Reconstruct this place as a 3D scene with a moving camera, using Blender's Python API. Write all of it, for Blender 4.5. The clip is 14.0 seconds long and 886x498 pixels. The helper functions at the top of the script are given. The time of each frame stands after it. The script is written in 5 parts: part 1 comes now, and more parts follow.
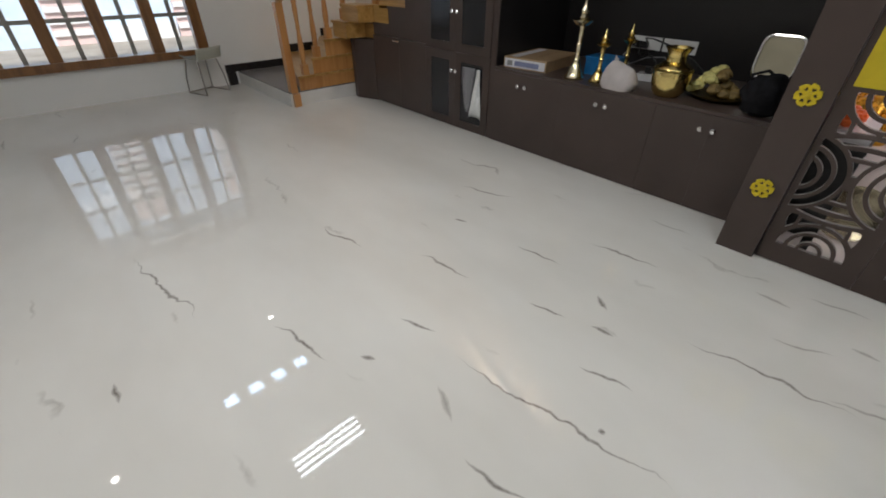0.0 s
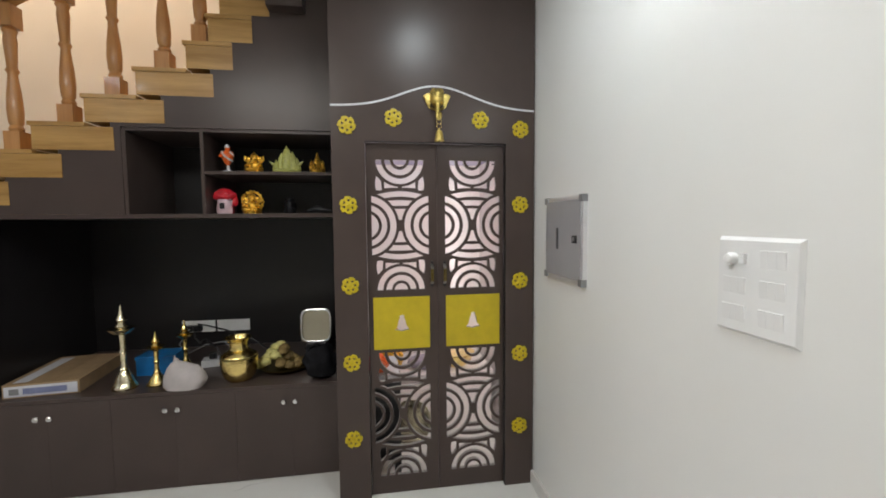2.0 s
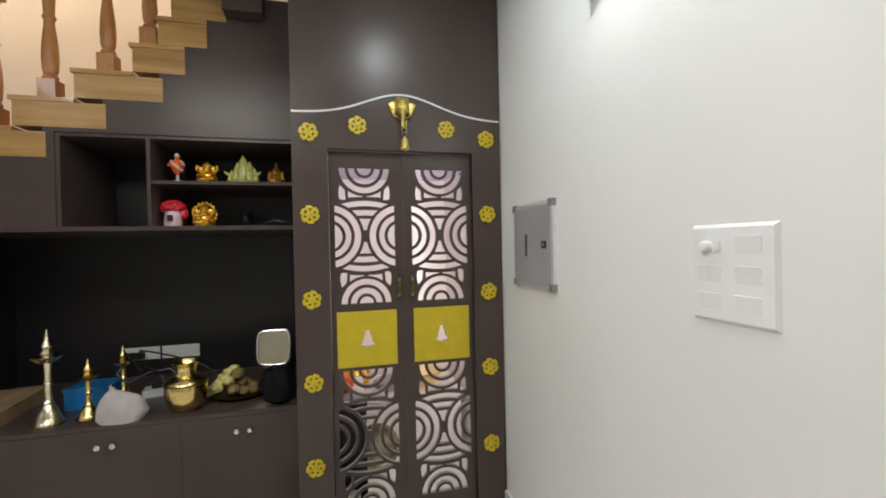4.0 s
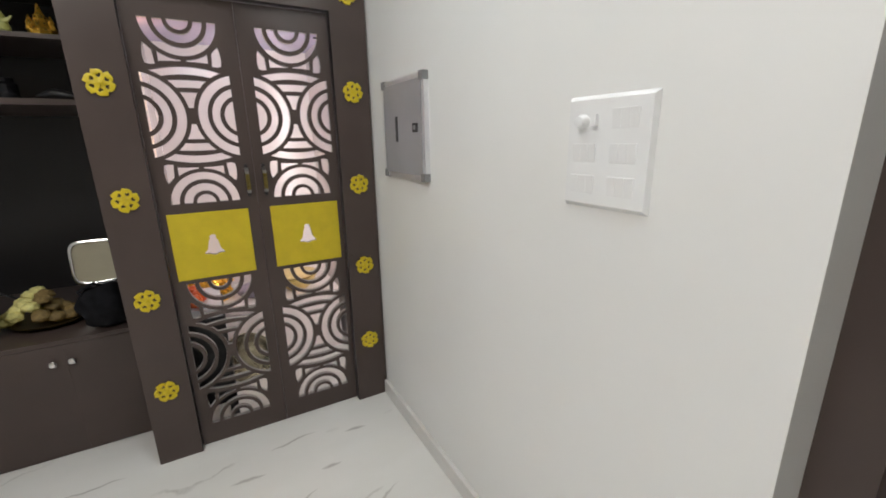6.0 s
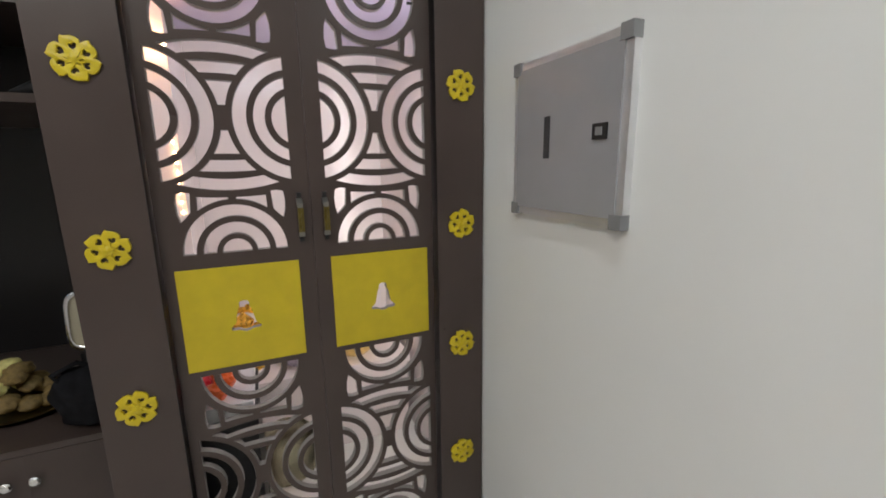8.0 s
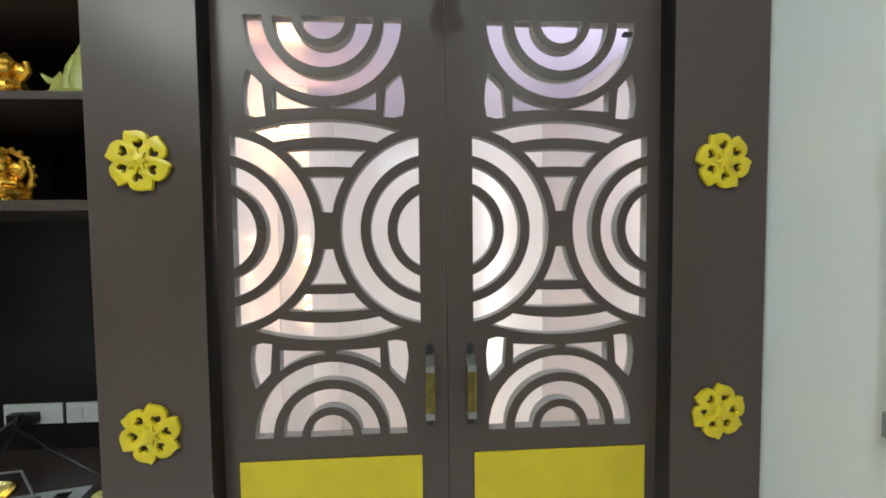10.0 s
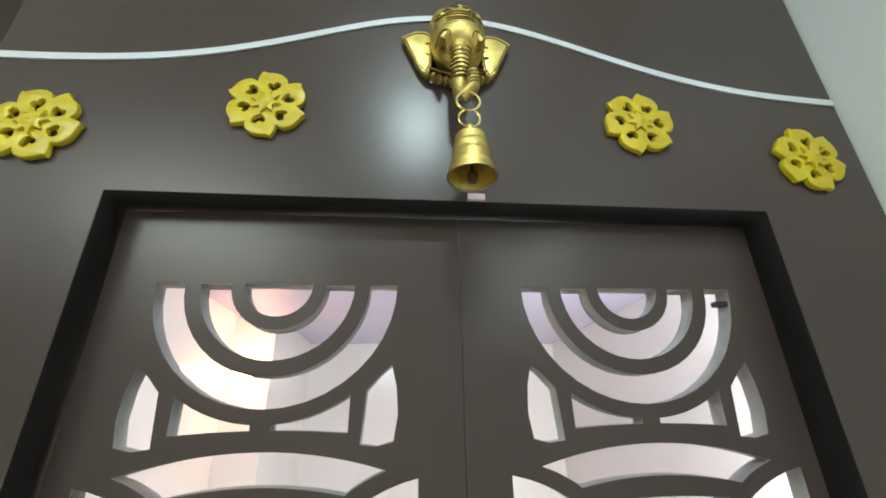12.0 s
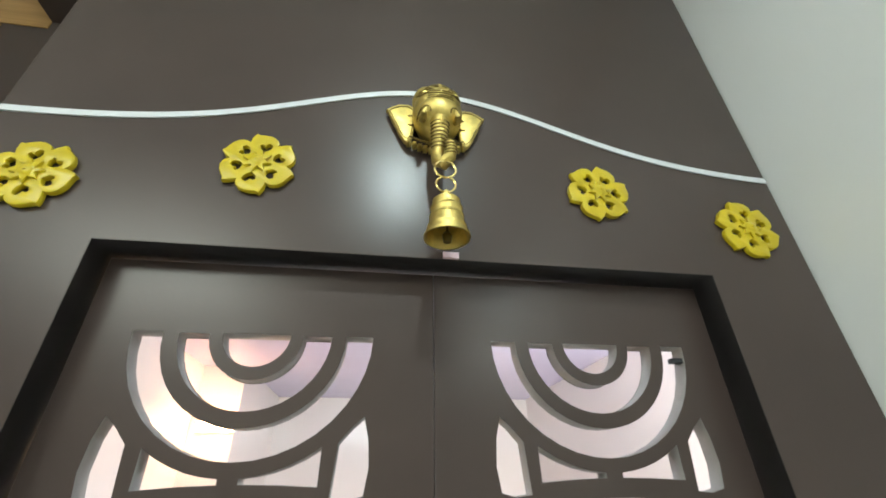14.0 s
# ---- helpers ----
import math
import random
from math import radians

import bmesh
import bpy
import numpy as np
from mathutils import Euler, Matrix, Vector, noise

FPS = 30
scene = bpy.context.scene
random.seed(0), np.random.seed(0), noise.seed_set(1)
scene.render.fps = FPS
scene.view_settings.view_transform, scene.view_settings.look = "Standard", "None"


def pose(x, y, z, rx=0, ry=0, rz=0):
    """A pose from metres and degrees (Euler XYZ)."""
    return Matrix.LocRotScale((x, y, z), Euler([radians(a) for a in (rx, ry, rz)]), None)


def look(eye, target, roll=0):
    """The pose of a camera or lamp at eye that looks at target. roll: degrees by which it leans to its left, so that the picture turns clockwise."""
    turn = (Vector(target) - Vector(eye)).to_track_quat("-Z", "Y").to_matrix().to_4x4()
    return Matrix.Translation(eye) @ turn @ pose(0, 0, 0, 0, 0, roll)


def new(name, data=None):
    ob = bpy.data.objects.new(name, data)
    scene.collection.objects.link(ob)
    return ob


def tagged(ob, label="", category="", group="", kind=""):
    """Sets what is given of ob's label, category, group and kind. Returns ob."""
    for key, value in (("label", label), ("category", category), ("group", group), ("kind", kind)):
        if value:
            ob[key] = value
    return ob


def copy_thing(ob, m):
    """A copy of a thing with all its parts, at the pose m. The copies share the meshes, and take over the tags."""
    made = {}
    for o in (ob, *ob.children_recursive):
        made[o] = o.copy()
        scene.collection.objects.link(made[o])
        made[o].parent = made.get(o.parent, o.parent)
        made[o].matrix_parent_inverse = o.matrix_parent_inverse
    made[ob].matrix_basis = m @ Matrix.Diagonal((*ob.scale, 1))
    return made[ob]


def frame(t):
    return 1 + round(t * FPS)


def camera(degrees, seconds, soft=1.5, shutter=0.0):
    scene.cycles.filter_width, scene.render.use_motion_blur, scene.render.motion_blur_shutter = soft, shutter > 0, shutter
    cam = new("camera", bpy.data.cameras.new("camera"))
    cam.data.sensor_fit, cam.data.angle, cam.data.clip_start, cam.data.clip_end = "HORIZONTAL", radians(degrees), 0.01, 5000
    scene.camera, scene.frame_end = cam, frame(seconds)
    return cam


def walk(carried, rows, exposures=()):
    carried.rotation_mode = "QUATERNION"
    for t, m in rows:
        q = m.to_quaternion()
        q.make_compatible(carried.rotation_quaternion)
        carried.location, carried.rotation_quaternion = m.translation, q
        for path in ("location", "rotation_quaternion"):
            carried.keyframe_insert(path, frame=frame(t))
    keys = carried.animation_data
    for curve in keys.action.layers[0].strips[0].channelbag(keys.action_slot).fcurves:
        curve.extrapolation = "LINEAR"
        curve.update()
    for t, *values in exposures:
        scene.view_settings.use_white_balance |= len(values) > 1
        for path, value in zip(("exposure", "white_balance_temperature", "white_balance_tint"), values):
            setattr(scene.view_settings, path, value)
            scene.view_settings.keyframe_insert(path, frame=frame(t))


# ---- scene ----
cam = camera(94.2, 14.0, soft=1.8)
PATH = [
    (0, (0.04, -0.008, 1.24), (1.16, 1.2, 0.104), 0.5),
    (0.5, (0.185, 0.017, 1.272), (1.764, 0.811, 0.335), 0.3),
    (1, (0.243, 0.022, 1.328), (2.091, 0.324, 0.626), 0.2),
    (1.5, (0.225, 0.061, 1.451), (2.177, -0.017, 1.025), -0.1),
    (2, (0.139, 0.112, 1.568), (2.111, -0.191, 1.434), -0.5),
    (2.2, (0.112, 0.119, 1.596), (2.08, -0.236, 1.57), -0.6),
    (4.3, (0.224, 0.129, 1.436), (2.155, -0.388, 1.387), -1.1),
    (4.5, (0.232, 0.111, 1.401), (2.156, -0.409, 1.237), -1.4),
    (5, (0.223, 0.076, 1.373), (2.093, -0.509, 0.971), -1.2),
    (5.5, (0.259, 0.024, 1.405), (2.04, -0.727, 0.893), -1.1),
    (6, (0.371, -0.024, 1.441), (2.056, -0.967, 0.921), -1.0),
    (6.5, (0.523, -0.012, 1.451), (2.137, -1.088, 0.964), -1.0),
    (7, (0.754, -0.002, 1.445), (2.377, -1.083, 1.002), -1.0),
    (7.5, (0.977, -0.014, 1.414), (2.677, -0.984, 1.004), -1.0),
    (7.7, (1.058, -0.039, 1.414), (2.796, -0.939, 1.006), -0.9),
    (9.8, (1.685, -0.155, 1.523), (3.674, -0.293, 1.365), -0.6),
    (10, (1.721, -0.157, 1.546), (3.715, -0.284, 1.455), -0.6),
    (10.5, (1.814, -0.161, 1.628), (3.806, -0.298, 1.738), -0.8),
    (11, (1.866, -0.168, 1.7), (3.829, -0.308, 2.06), -0.8),
    (11.5, (1.924, -0.145, 1.754), (3.828, -0.305, 2.345), -0.9),
    (12, (1.982, -0.143, 1.764), (3.82, -0.33, 2.528), -1.0),
    (12.5, (2.034, -0.14, 1.756), (3.831, -0.363, 2.604), -1.1),
    (13, (2.018, -0.14, 1.763), (3.78, -0.387, 2.677), -1.0),
    (13.5, (1.98, -0.136, 1.77), (3.718, -0.412, 2.72), -1.1),
    (14, (1.951, -0.141, 1.755), (3.667, -0.428, 2.742), -1.1),
]
walk(cam, [(t, look(eye, target, roll)) for t, eye, target, roll in PATH],
     exposures=((0.0, 0.12, 6450, 9), (0.5, 0.38, 6450, 9), (1.0, 0.58, 6450, 9), (1.5, 0.57, 6450, 9), (2.2, 0.43, 6550, 8), (4.5, 0.55, 6600, 8), (5.5, 0.57, 6550, 9), (6.5, 0.40, 6500, 9),
                (7.7, 0.30, 6500, 9), (9.8, 0.74, 6150, -4), (11.0, 0.72, 5950, -9), (12.5, 0.80, 6150, -7), (14.0, 0.86, 6350, -5)))

# ---------------------------------------------------------------- world and light
world = bpy.data.worlds.new("world")
scene.world = world
world.use_nodes = True
wn = world.node_tree
sky = wn.nodes.new("ShaderNodeTexSky")
sky.sky_type, sky.sun_disc = "NISHITA", False
sky.sun_elevation, sky.sun_rotation = radians(38), radians(150)
wn.links.new(sky.outputs["Color"], wn.nodes["Background"].inputs["Color"])
wn.nodes["Background"].inputs["Strength"].default_value = 0.15

sun = new("sun", bpy.data.lights.new("sun", "SUN"))
sun.data.energy, sun.data.angle, sun.data.color = 5.0, radians(3), (1.0, 0.95, 0.88)
sun.matrix_world = look((-4, 0, 9), (0, 9, 0))


def area(name, place, target, sx, sy, watts, colour=(1, 1, 1)):
    lamp = new(name, bpy.data.lights.new(name, "AREA"))
    lamp.data.shape, lamp.data.size, lamp.data.size_y = "RECTANGLE", sx, sy
    lamp.data.energy, lamp.data.color = watts, colour
    lamp.matrix_world = look(place, target)
    return lamp


CEIL = 3.0          # room ceiling
WALL_R = -0.772     # wall with the distribution box
WALL_W = 5.72       # window wall
FRONT = 2.403       # face of the prayer cupboard
CAB = 2.722         # face of the cabinets under the stairs
BACK = 3.65         # wall behind the stairs

# beam of the ceiling downlight; the strip fitting and the tube glow by themselves
area("downlight_beam", (1.33, -0.19, CEIL - 0.03), (1.33, -0.19, 0), 0.09, 0.09, 7.5, (0.88, 0.95, 1.0))
# unseen fill added high up to brighten the stairs and cream wall
area("stairwell_fill", (3.2, 2.4, 5.2), (3.2, 2.4, 0), 0.6, 1.4, 46, (1.0, 0.86, 0.72))
# added fill below the ceiling, with no fitting, to brighten the room
area("room_fill", (0.2, 1.2, CEIL - 0.05), (0.2, 1.2, 0), 1.1, 1.1, 37, (1.0, 0.97, 0.93))
# added lamps, unseen, inside the prayer cupboard: strips behind the door head and jamb
area("cupboard_light", (2.53, -0.2, 2.0), (3.4, -0.2, 1.3), 0.6, 0.05, 1.3, (0.84, 0.91, 1.0))
area("cupboard_strip", (2.53, -0.715, 1.25), (3.6, -0.45, 1.25), 0.05, 1.5, 5.6, (1.0, 0.93, 0.90))

# ---------------------------------------------------------------- materials


class Mat:
    """A node material: colour with two scales of variation, roughness variation and bump."""

    def __init__(self, name):
        self.m = bpy.data.materials.new(name)
        self.m.use_nodes = True
        self.t = self.m.node_tree
        self.b = self.t.nodes["Principled BSDF"]
        self.xyz = self.t.nodes.new("ShaderNodeTexCoord").outputs["Object"]

    def node(self, kind, **sockets):
        n = self.t.nodes.new(kind)
        for key, value in sockets.items():
            self.put(n, key, value)
        return n

    def put(self, n, key, value):
        socket = n.inputs[key if not key.startswith("i") or not key[1:].isdigit() else int(key[1:])]
        if isinstance(value, bpy.types.NodeSocket):
            self.t.links.new(value, socket)
        else:
            socket.default_value = value

    def math(self, op, a, b=0.0, clamp=False):
        n = self.node("ShaderNodeMath", i0=a, i1=b)
        n.operation, n.use_clamp = op, clamp
        return n.outputs[0]

    def noise(self, scale, detail=3.0, stretch=(1, 1, 1), rough=0.55):
        mp = self.node("ShaderNodeMapping", Vector=self.xyz, Scale=stretch)
        return self.node("ShaderNodeTexNoise", Vector=mp.outputs[0], Scale=scale, Detail=detail, Roughness=rough).outputs["Fac"]

    def ramp(self, fac, a, b, lo=0.3, hi=0.7):
        n = self.node("ShaderNodeValToRGB", Fac=fac)
        n.color_ramp.elements[0].position, n.color_ramp.elements[0].color = lo, (*a, 1)
        n.color_ramp.elements[1].position, n.color_ramp.elements[1].color = hi, (*b, 1)
        return n.outputs["Color"]

    def mix(self, fac, a, b):
        n = self.t.nodes.new("ShaderNodeMix")
        n.data_type = "RGBA"
        self.put(n, "i0", fac)
        for i, v in ((6, a), (7, b)):
            self.put(n, "i%d" % i, v if isinstance(v, bpy.types.NodeSocket) else (*v, 1))
        return n.outputs[2]

    def done(self, colour=None, rough=0.5, metal=0.0, bump=None, strength=0.1, distance=0.002, coat=0.0, spec=0.5):
        if colour is not None:
            self.put(self.b, "Base Color", colour if isinstance(colour, bpy.types.NodeSocket) else (*colour, 1))
        self.put(self.b, "Roughness", rough)
        self.put(self.b, "Metallic", metal)
        self.put(self.b, "Coat Weight", coat)
        self.put(self.b, "Specular IOR Level", spec)
        if bump is not None:
            n = self.node("ShaderNodeBump", Height=bump, Strength=strength, Distance=distance)
            self.t.links.new(n.outputs[0], self.b.inputs["Normal"])
        return self.m


def plain(name, colour, rough=0.5, metal=0.0, vary=0.12, scale=9.0, fine=120.0, strength=0.08, coat=0.0, spec=0.5):
    k = Mat(name)
    dark = tuple(c * (1 - vary) for c in colour)
    light = tuple(min(1, c * (1 + vary)) for c in colour)
    n = k.noise(scale)
    f = k.noise(fine, 2.0)
    r = k.math("ADD", k.math("MULTIPLY", n, 0.12), rough - 0.06)
    return k.done(k.ramp(n, dark, light), r, metal, f, strength, 0.001, coat, spec)


def wood_mat(name, a, b, axis, rough=0.32, grain=16.0):
    k = Mat(name)
    st = [1.0, 1.0, 1.0]
    st[axis] = 0.07
    big = k.noise(grain, 5.0, tuple(st), 0.65)
    fine = k.noise(grain * 9, 2.0, tuple(st))
    col = k.mix(k.math("MULTIPLY", fine, 0.35), k.ramp(big, a, b, 0.36, 0.64), tuple(c * 0.6 for c in a))
    return k.done(col, rough, 0.0, fine, 0.12, 0.001, 0.25)


def marble_mat():
    """White polished stone with sparse brown-grey veins that run mostly along y."""
    k = Mat("polished_white_marble")
    sep = k.node("ShaderNodeSeparateXYZ", Vector=k.xyz)
    x, y = sep.outputs[0], sep.outputs[1]
    cloud = k.noise(0.9, 4.0, (1.6, 0.8, 1))
    base = k.ramp(cloud, (0.66, 0.645, 0.61), (0.77, 0.76, 0.73), 0.3, 0.7)
    wob = k.math("MULTIPLY", k.math("SUBTRACT", k.noise(4.2, 3.0, (0.8, 1.2, 1), 0.5), 0.5), 0.20)
    edge = k.noise(60.0, 3.0)
    total = None
    veins = [(0.86, 0.35, -79, 0.72), (1.60, -0.09, -83, 0.50), (1.17, 1.20, -79, 0.30), (1.93, 0.64, -75, 0.34),
             (1.60, 0.94, -86, 0.24), (1.93, 1.61, -70, 0.35), (0.39, 1.21, -77, 0.30), (0.09, 1.96, -79, 0.60),
             (0.57, 0.33, -75, 0.20), (1.34, 0.43, -80, 0.09), (1.28, 0.66, -70, 0.16),
             (1.14, 0.30, -77, 0.18), (1.51, 0.52, -126, 0.09), (0.81, 0.97, -67, 0.16), (-0.18, 1.42, -86, 0.10),
             (0.94, 0.20, -40, 0.025), (0.92, 1.77, -78, 0.30), (0.55, 0.96, -50, 0.06), (1.54, 1.46, -70, 0.08),
             (2.39, 0.60, -96, 0.22), (1.86, -0.15, -66, 0.20), (1.69, -0.41, -72, 0.30), (2.24, -0.21, -84, 0.22),
             (2.19, -0.50, -90, 0.11), (2.10, 0.01, -93, 0.14), (2.00, -0.33, -88, 0.09), (0.63, 0.62, -106, 0.14)]
    for i, (cx, cy, ang, length) in enumerate(veins):
        ca, sa = math.cos(radians(ang)), math.sin(radians(ang))
        dx, dy = k.math("SUBTRACT", x, cx), k.math("SUBTRACT", y, cy)
        u = k.math("ADD", k.math("MULTIPLY", dx, ca), k.math("MULTIPLY", dy, sa))
        v = k.math("ADD", k.math("SUBTRACT", k.math("MULTIPLY", dy, ca), k.math("MULTIPLY", dx, sa)), k.math("MULTIPLY", wob, min(1.0, 0.3 + length)))
        taper = k.math("SUBTRACT", 1.0, k.math("POWER", k.math("ABSOLUTE", k.math("DIVIDE", u, length * 0.56)), 2.0), True)
        width = k.math("MULTIPLY", taper, 0.0085 if length > 0.15 else 0.013)
        line = k.math("SUBTRACT", 1.0, k.math("DIVIDE", k.math("ABSOLUTE", v), k.math("ADD", width, 0.0004)), True)
        line = k.math("MULTIPLY", line, taper if i < 19 else k.math("MULTIPLY", taper, 0.5))
        total = line if total is None else k.math("MAXIMUM", total, line)
    # small random veins for the rest of the floor
    warp = k.math("ADD", x, k.math("MULTIPLY", k.noise(3.1, 4.0), 0.35))
    saw = k.math("ABSOLUTE", k.math("SUBTRACT", k.math("FRACT", k.math("MULTIPLY", warp, 2.3)), 0.5))
    thin = k.math("SUBTRACT", 1.0, k.math("MULTIPLY", saw, 32.0), True)
    gate = k.math("MULTIPLY", k.math("SUBTRACT", k.noise(1.7, 2.0, (2.2, 1.0, 1)), 0.60), 7.0, True)
    total = k.math("MAXIMUM", total, k.math("MULTIPLY", k.math("MULTIPLY", thin, gate), 0.7))
    amount = k.math("MULTIPLY", k.math("POWER", total, 0.7), k.math("ADD", k.math("MULTIPLY", edge, 0.9), 0.32), True)
    col = k.mix(amount, base, (0.11, 0.082, 0.07))
    rough = k.math("ADD", 0.002, k.math("MULTIPLY", k.noise(2.0, 3.0), 0.012))
    return k.done(col, rough, 0.0, k.noise(1.5, 1.0), 0.012, 0.002, 0.0, 0.75)


def glow(name, colour, strength):
    k = Mat(name)
    k.put(k.b, "Emission Color", (*colour, 1))
    k.put(k.b, "Emission Strength", strength)
    return k.done(colour, 0.4)


def glass(name, colour=(1, 1, 1), rough=0.0):
    k = Mat(name)
    k.put(k.b, "Transmission Weight", 1.0)
    k.put(k.b, "IOR", 1.45)
    return k.done(colour, rough)


M_FLOOR = marble_mat()
M_WALL = plain("white_wall_paint", (0.78, 0.775, 0.755), 0.45, vary=0.025, scale=1.3, fine=160, strength=0.05)
M_CREAM = plain("cream_wall_paint", (0.80, 0.74, 0.66), 0.5, vary=0.03, scale=1.2, fine=160, strength=0.05)
M_CEIL = plain("ceiling_paint", (0.82, 0.82, 0.81), 0.6, vary=0.02, scale=1.0, fine=140, strength=0.05)
M_SKIRT = plain("skirting_stone", (0.66, 0.645, 0.62), 0.12, vary=0.05, scale=5)
M_GRANITE = plain("grey_granite", (0.17, 0.163, 0.165), 0.25, vary=0.25, scale=60)
M_DARKSTONE = plain("dark_granite", (0.02, 0.018, 0.018), 0.2, vary=0.3, scale=40)
M_LAM = plain("dark_brown_laminate", (0.064, 0.046, 0.040), 0.30, vary=0.10, scale=3.0, fine=260, strength=0.06, spec=0.36)
M_LAMIN = plain("near_black_laminate_and_shade", (0.011, 0.0095, 0.010), 0.38, vary=0.12, scale=4.0, fine=220, strength=0.06)
M_TEAK = wood_mat("golden_teak", (0.33, 0.170, 0.042), (0.54, 0.320, 0.105), 1)
M_TEAKZ = wood_mat("turned_teak", (0.42, 0.185, 0.055), (0.57, 0.285, 0.100), 2)
M_FRAMEWOOD = wood_mat("brown_window_wood", (0.16, 0.065, 0.018), (0.27, 0.125, 0.04), 2)
M_YELLOW = plain("yellow_painted_board", (0.52, 0.40, 0.012), 0.45, vary=0.08, scale=14)
M_FLOWER = plain("yellow_lacquer", (0.56, 0.43, 0.014), 0.35, vary=0.10, scale=40)
M_BRASS = plain("cast_brass", (0.64, 0.50, 0.16), 0.46, 1.0, vary=0.25, scale=60, fine=300, strength=0.2)
M_OLDBRASS = plain("antique_brass", (0.20, 0.155, 0.05), 0.38, 1.0, vary=0.3, scale=60)
M_PATINA = plain("dark_patina", (0.23, 0.165, 0.05), 0.5, 0.8, vary=0.3, scale=80)
M_POLBRASS = plain("polished_brass", (0.82, 0.64, 0.25), 0.22, 1.0, vary=0.15, scale=30)
M_PALEBRASS = plain("pale_brass", (0.80, 0.72, 0.52), 0.20, 1.0, vary=0.12, scale=30)
M_GOLD = plain("gold_paint", (0.78, 0.45, 0.06), 0.28, 0.85, vary=0.25, scale=60)
M_CHROME = plain("chrome", (0.75, 0.75, 0.76), 0.15, 1.0, vary=0.05)
M_CUT = plain("raw_board_edge", (0.25, 0.235, 0.225), 0.6, vary=0.12, scale=30, fine=200, strength=0.3)
M_WHITEPL = plain("white_plastic", (0.80, 0.80, 0.79), 0.25, vary=0.02, scale=6)
M_SWITCH = plain("glossy_white_plastic", (0.80, 0.80, 0.795), 0.14, vary=0.02, scale=6, strength=0.03)
M_GREYMETAL = plain("grey_painted_steel", (0.37, 0.37, 0.385), 0.38, 0.25, vary=0.05, scale=6)
M_ALU = plain("aluminium_trim", (0.72, 0.72, 0.73), 0.32, 0.7, vary=0.05, scale=20)
M_SLOT = plain("dark_grey_slot", (0.05, 0.05, 0.055), 0.4, vary=0.1, scale=30)
M_GREYPL = plain("grey_plastic", (0.22, 0.22, 0.225), 0.45, vary=0.06, scale=30)
M_BLACK = plain("black_plastic", (0.012, 0.012, 0.013), 0.4, vary=0.3, scale=30)
M_CLOTHBLK = plain("black_cloth", (0.010, 0.010, 0.012), 0.85, vary=0.4, scale=25, fine=90, strength=0.5, spec=0.12)
M_BLUE = plain("blue_plastic", (0.01, 0.16, 0.42), 0.4, vary=0.1, scale=20)
M_CARD = plain("brown_cardboard", (0.33, 0.22, 0.12), 0.6, vary=0.12, scale=15)
M_LABEL = plain("pale_printed_label", (0.62, 0.62, 0.66), 0.5, vary=0.05, scale=30)
M_LABELB = plain("blue_grey_print", (0.20, 0.22, 0.36), 0.5, vary=0.10, scale=30)
M_BAG = plain("grey_cotton_bag", (0.45, 0.41, 0.40), 0.8, vary=0.10, scale=14, fine=200, strength=0.4)
M_LINE = plain("white_inlay", (0.66, 0.67, 0.69), 0.35, vary=0.02)
M_PINKTILE = plain("pale_pink_tile", (0.78, 0.715, 0.70), 0.16, vary=0.03, scale=3)
M_LAV = plain("blue_lit_tile", (0.52, 0.47, 0.66), 0.16, vary=0.04, scale=3)
M_ORANGE = plain("orange_glaze", (0.75, 0.13, 0.02), 0.3, vary=0.1, scale=40)
M_RED = plain("red_paint", (0.55, 0.015, 0.03), 0.35, vary=0.15, scale=40)
M_PINK = plain("pale_pink_resin", (0.66, 0.47, 0.52), 0.4, vary=0.08, scale=40)
M_JADE = plain("olive_green_resin", (0.40, 0.40, 0.11), 0.35, vary=0.2, scale=40)
M_PALESTONE = plain("pale_grey_stone", (0.55, 0.56, 0.58), 0.35, vary=0.08, scale=40)
M_LEMON = plain("pale_yellow_flowers", (0.62, 0.57, 0.22), 0.6, vary=0.25, scale=50)
M_DRIED = plain("dried_brown_petals", (0.20, 0.135, 0.045), 0.7, vary=0.35, scale=60, strength=0.3)
M_CREAMDISH = plain("cream_enamel", (0.55, 0.50, 0.36), 0.2, vary=0.05, scale=10)
M_CHAIR = plain("grey_green_plastic", (0.42, 0.42, 0.36), 0.45, vary=0.06, scale=8)
M_STEEL = plain("dull_steel", (0.30, 0.29, 0.27), 0.35, 0.9, vary=0.1)
M_SMOKE = plain("smoked_glass", (0.012, 0.012, 0.014), 0.14, vary=0.05, scale=3)
M_TUBE = glow("lit_tube", (0.93, 0.98, 1.0), 27.0)
M_STRIP = glow("lit_diffuser", (0.86, 0.92, 1.0), 12.0)
M_BLUELED = glow("lit_cool_panel", (0.50, 0.70, 1.0), 12.0)
M_SPOT = glow("lit_spot", (1.0, 0.97, 0.92), 30.0)
M_WARM = glow("lit_warm_bulb", (1.0, 0.52, 0.24), 42.0)
M_GLASS = glass("clear_glass")
M_FILM = plain("cloudy_plastic_film", (0.62, 0.63, 0.62), 0.25, vary=0.3, scale=8)

k_ = Mat("clear_plastic_film")
k_.put(k_.b, "Alpha", 0.22)
M_CLEARFILM = k_.done(k_.ramp(k_.noise(20.0), (0.45, 0.43, 0.48), (0.75, 0.75, 0.78)), 0.2)

# ---------------------------------------------------------------- mesh helpers


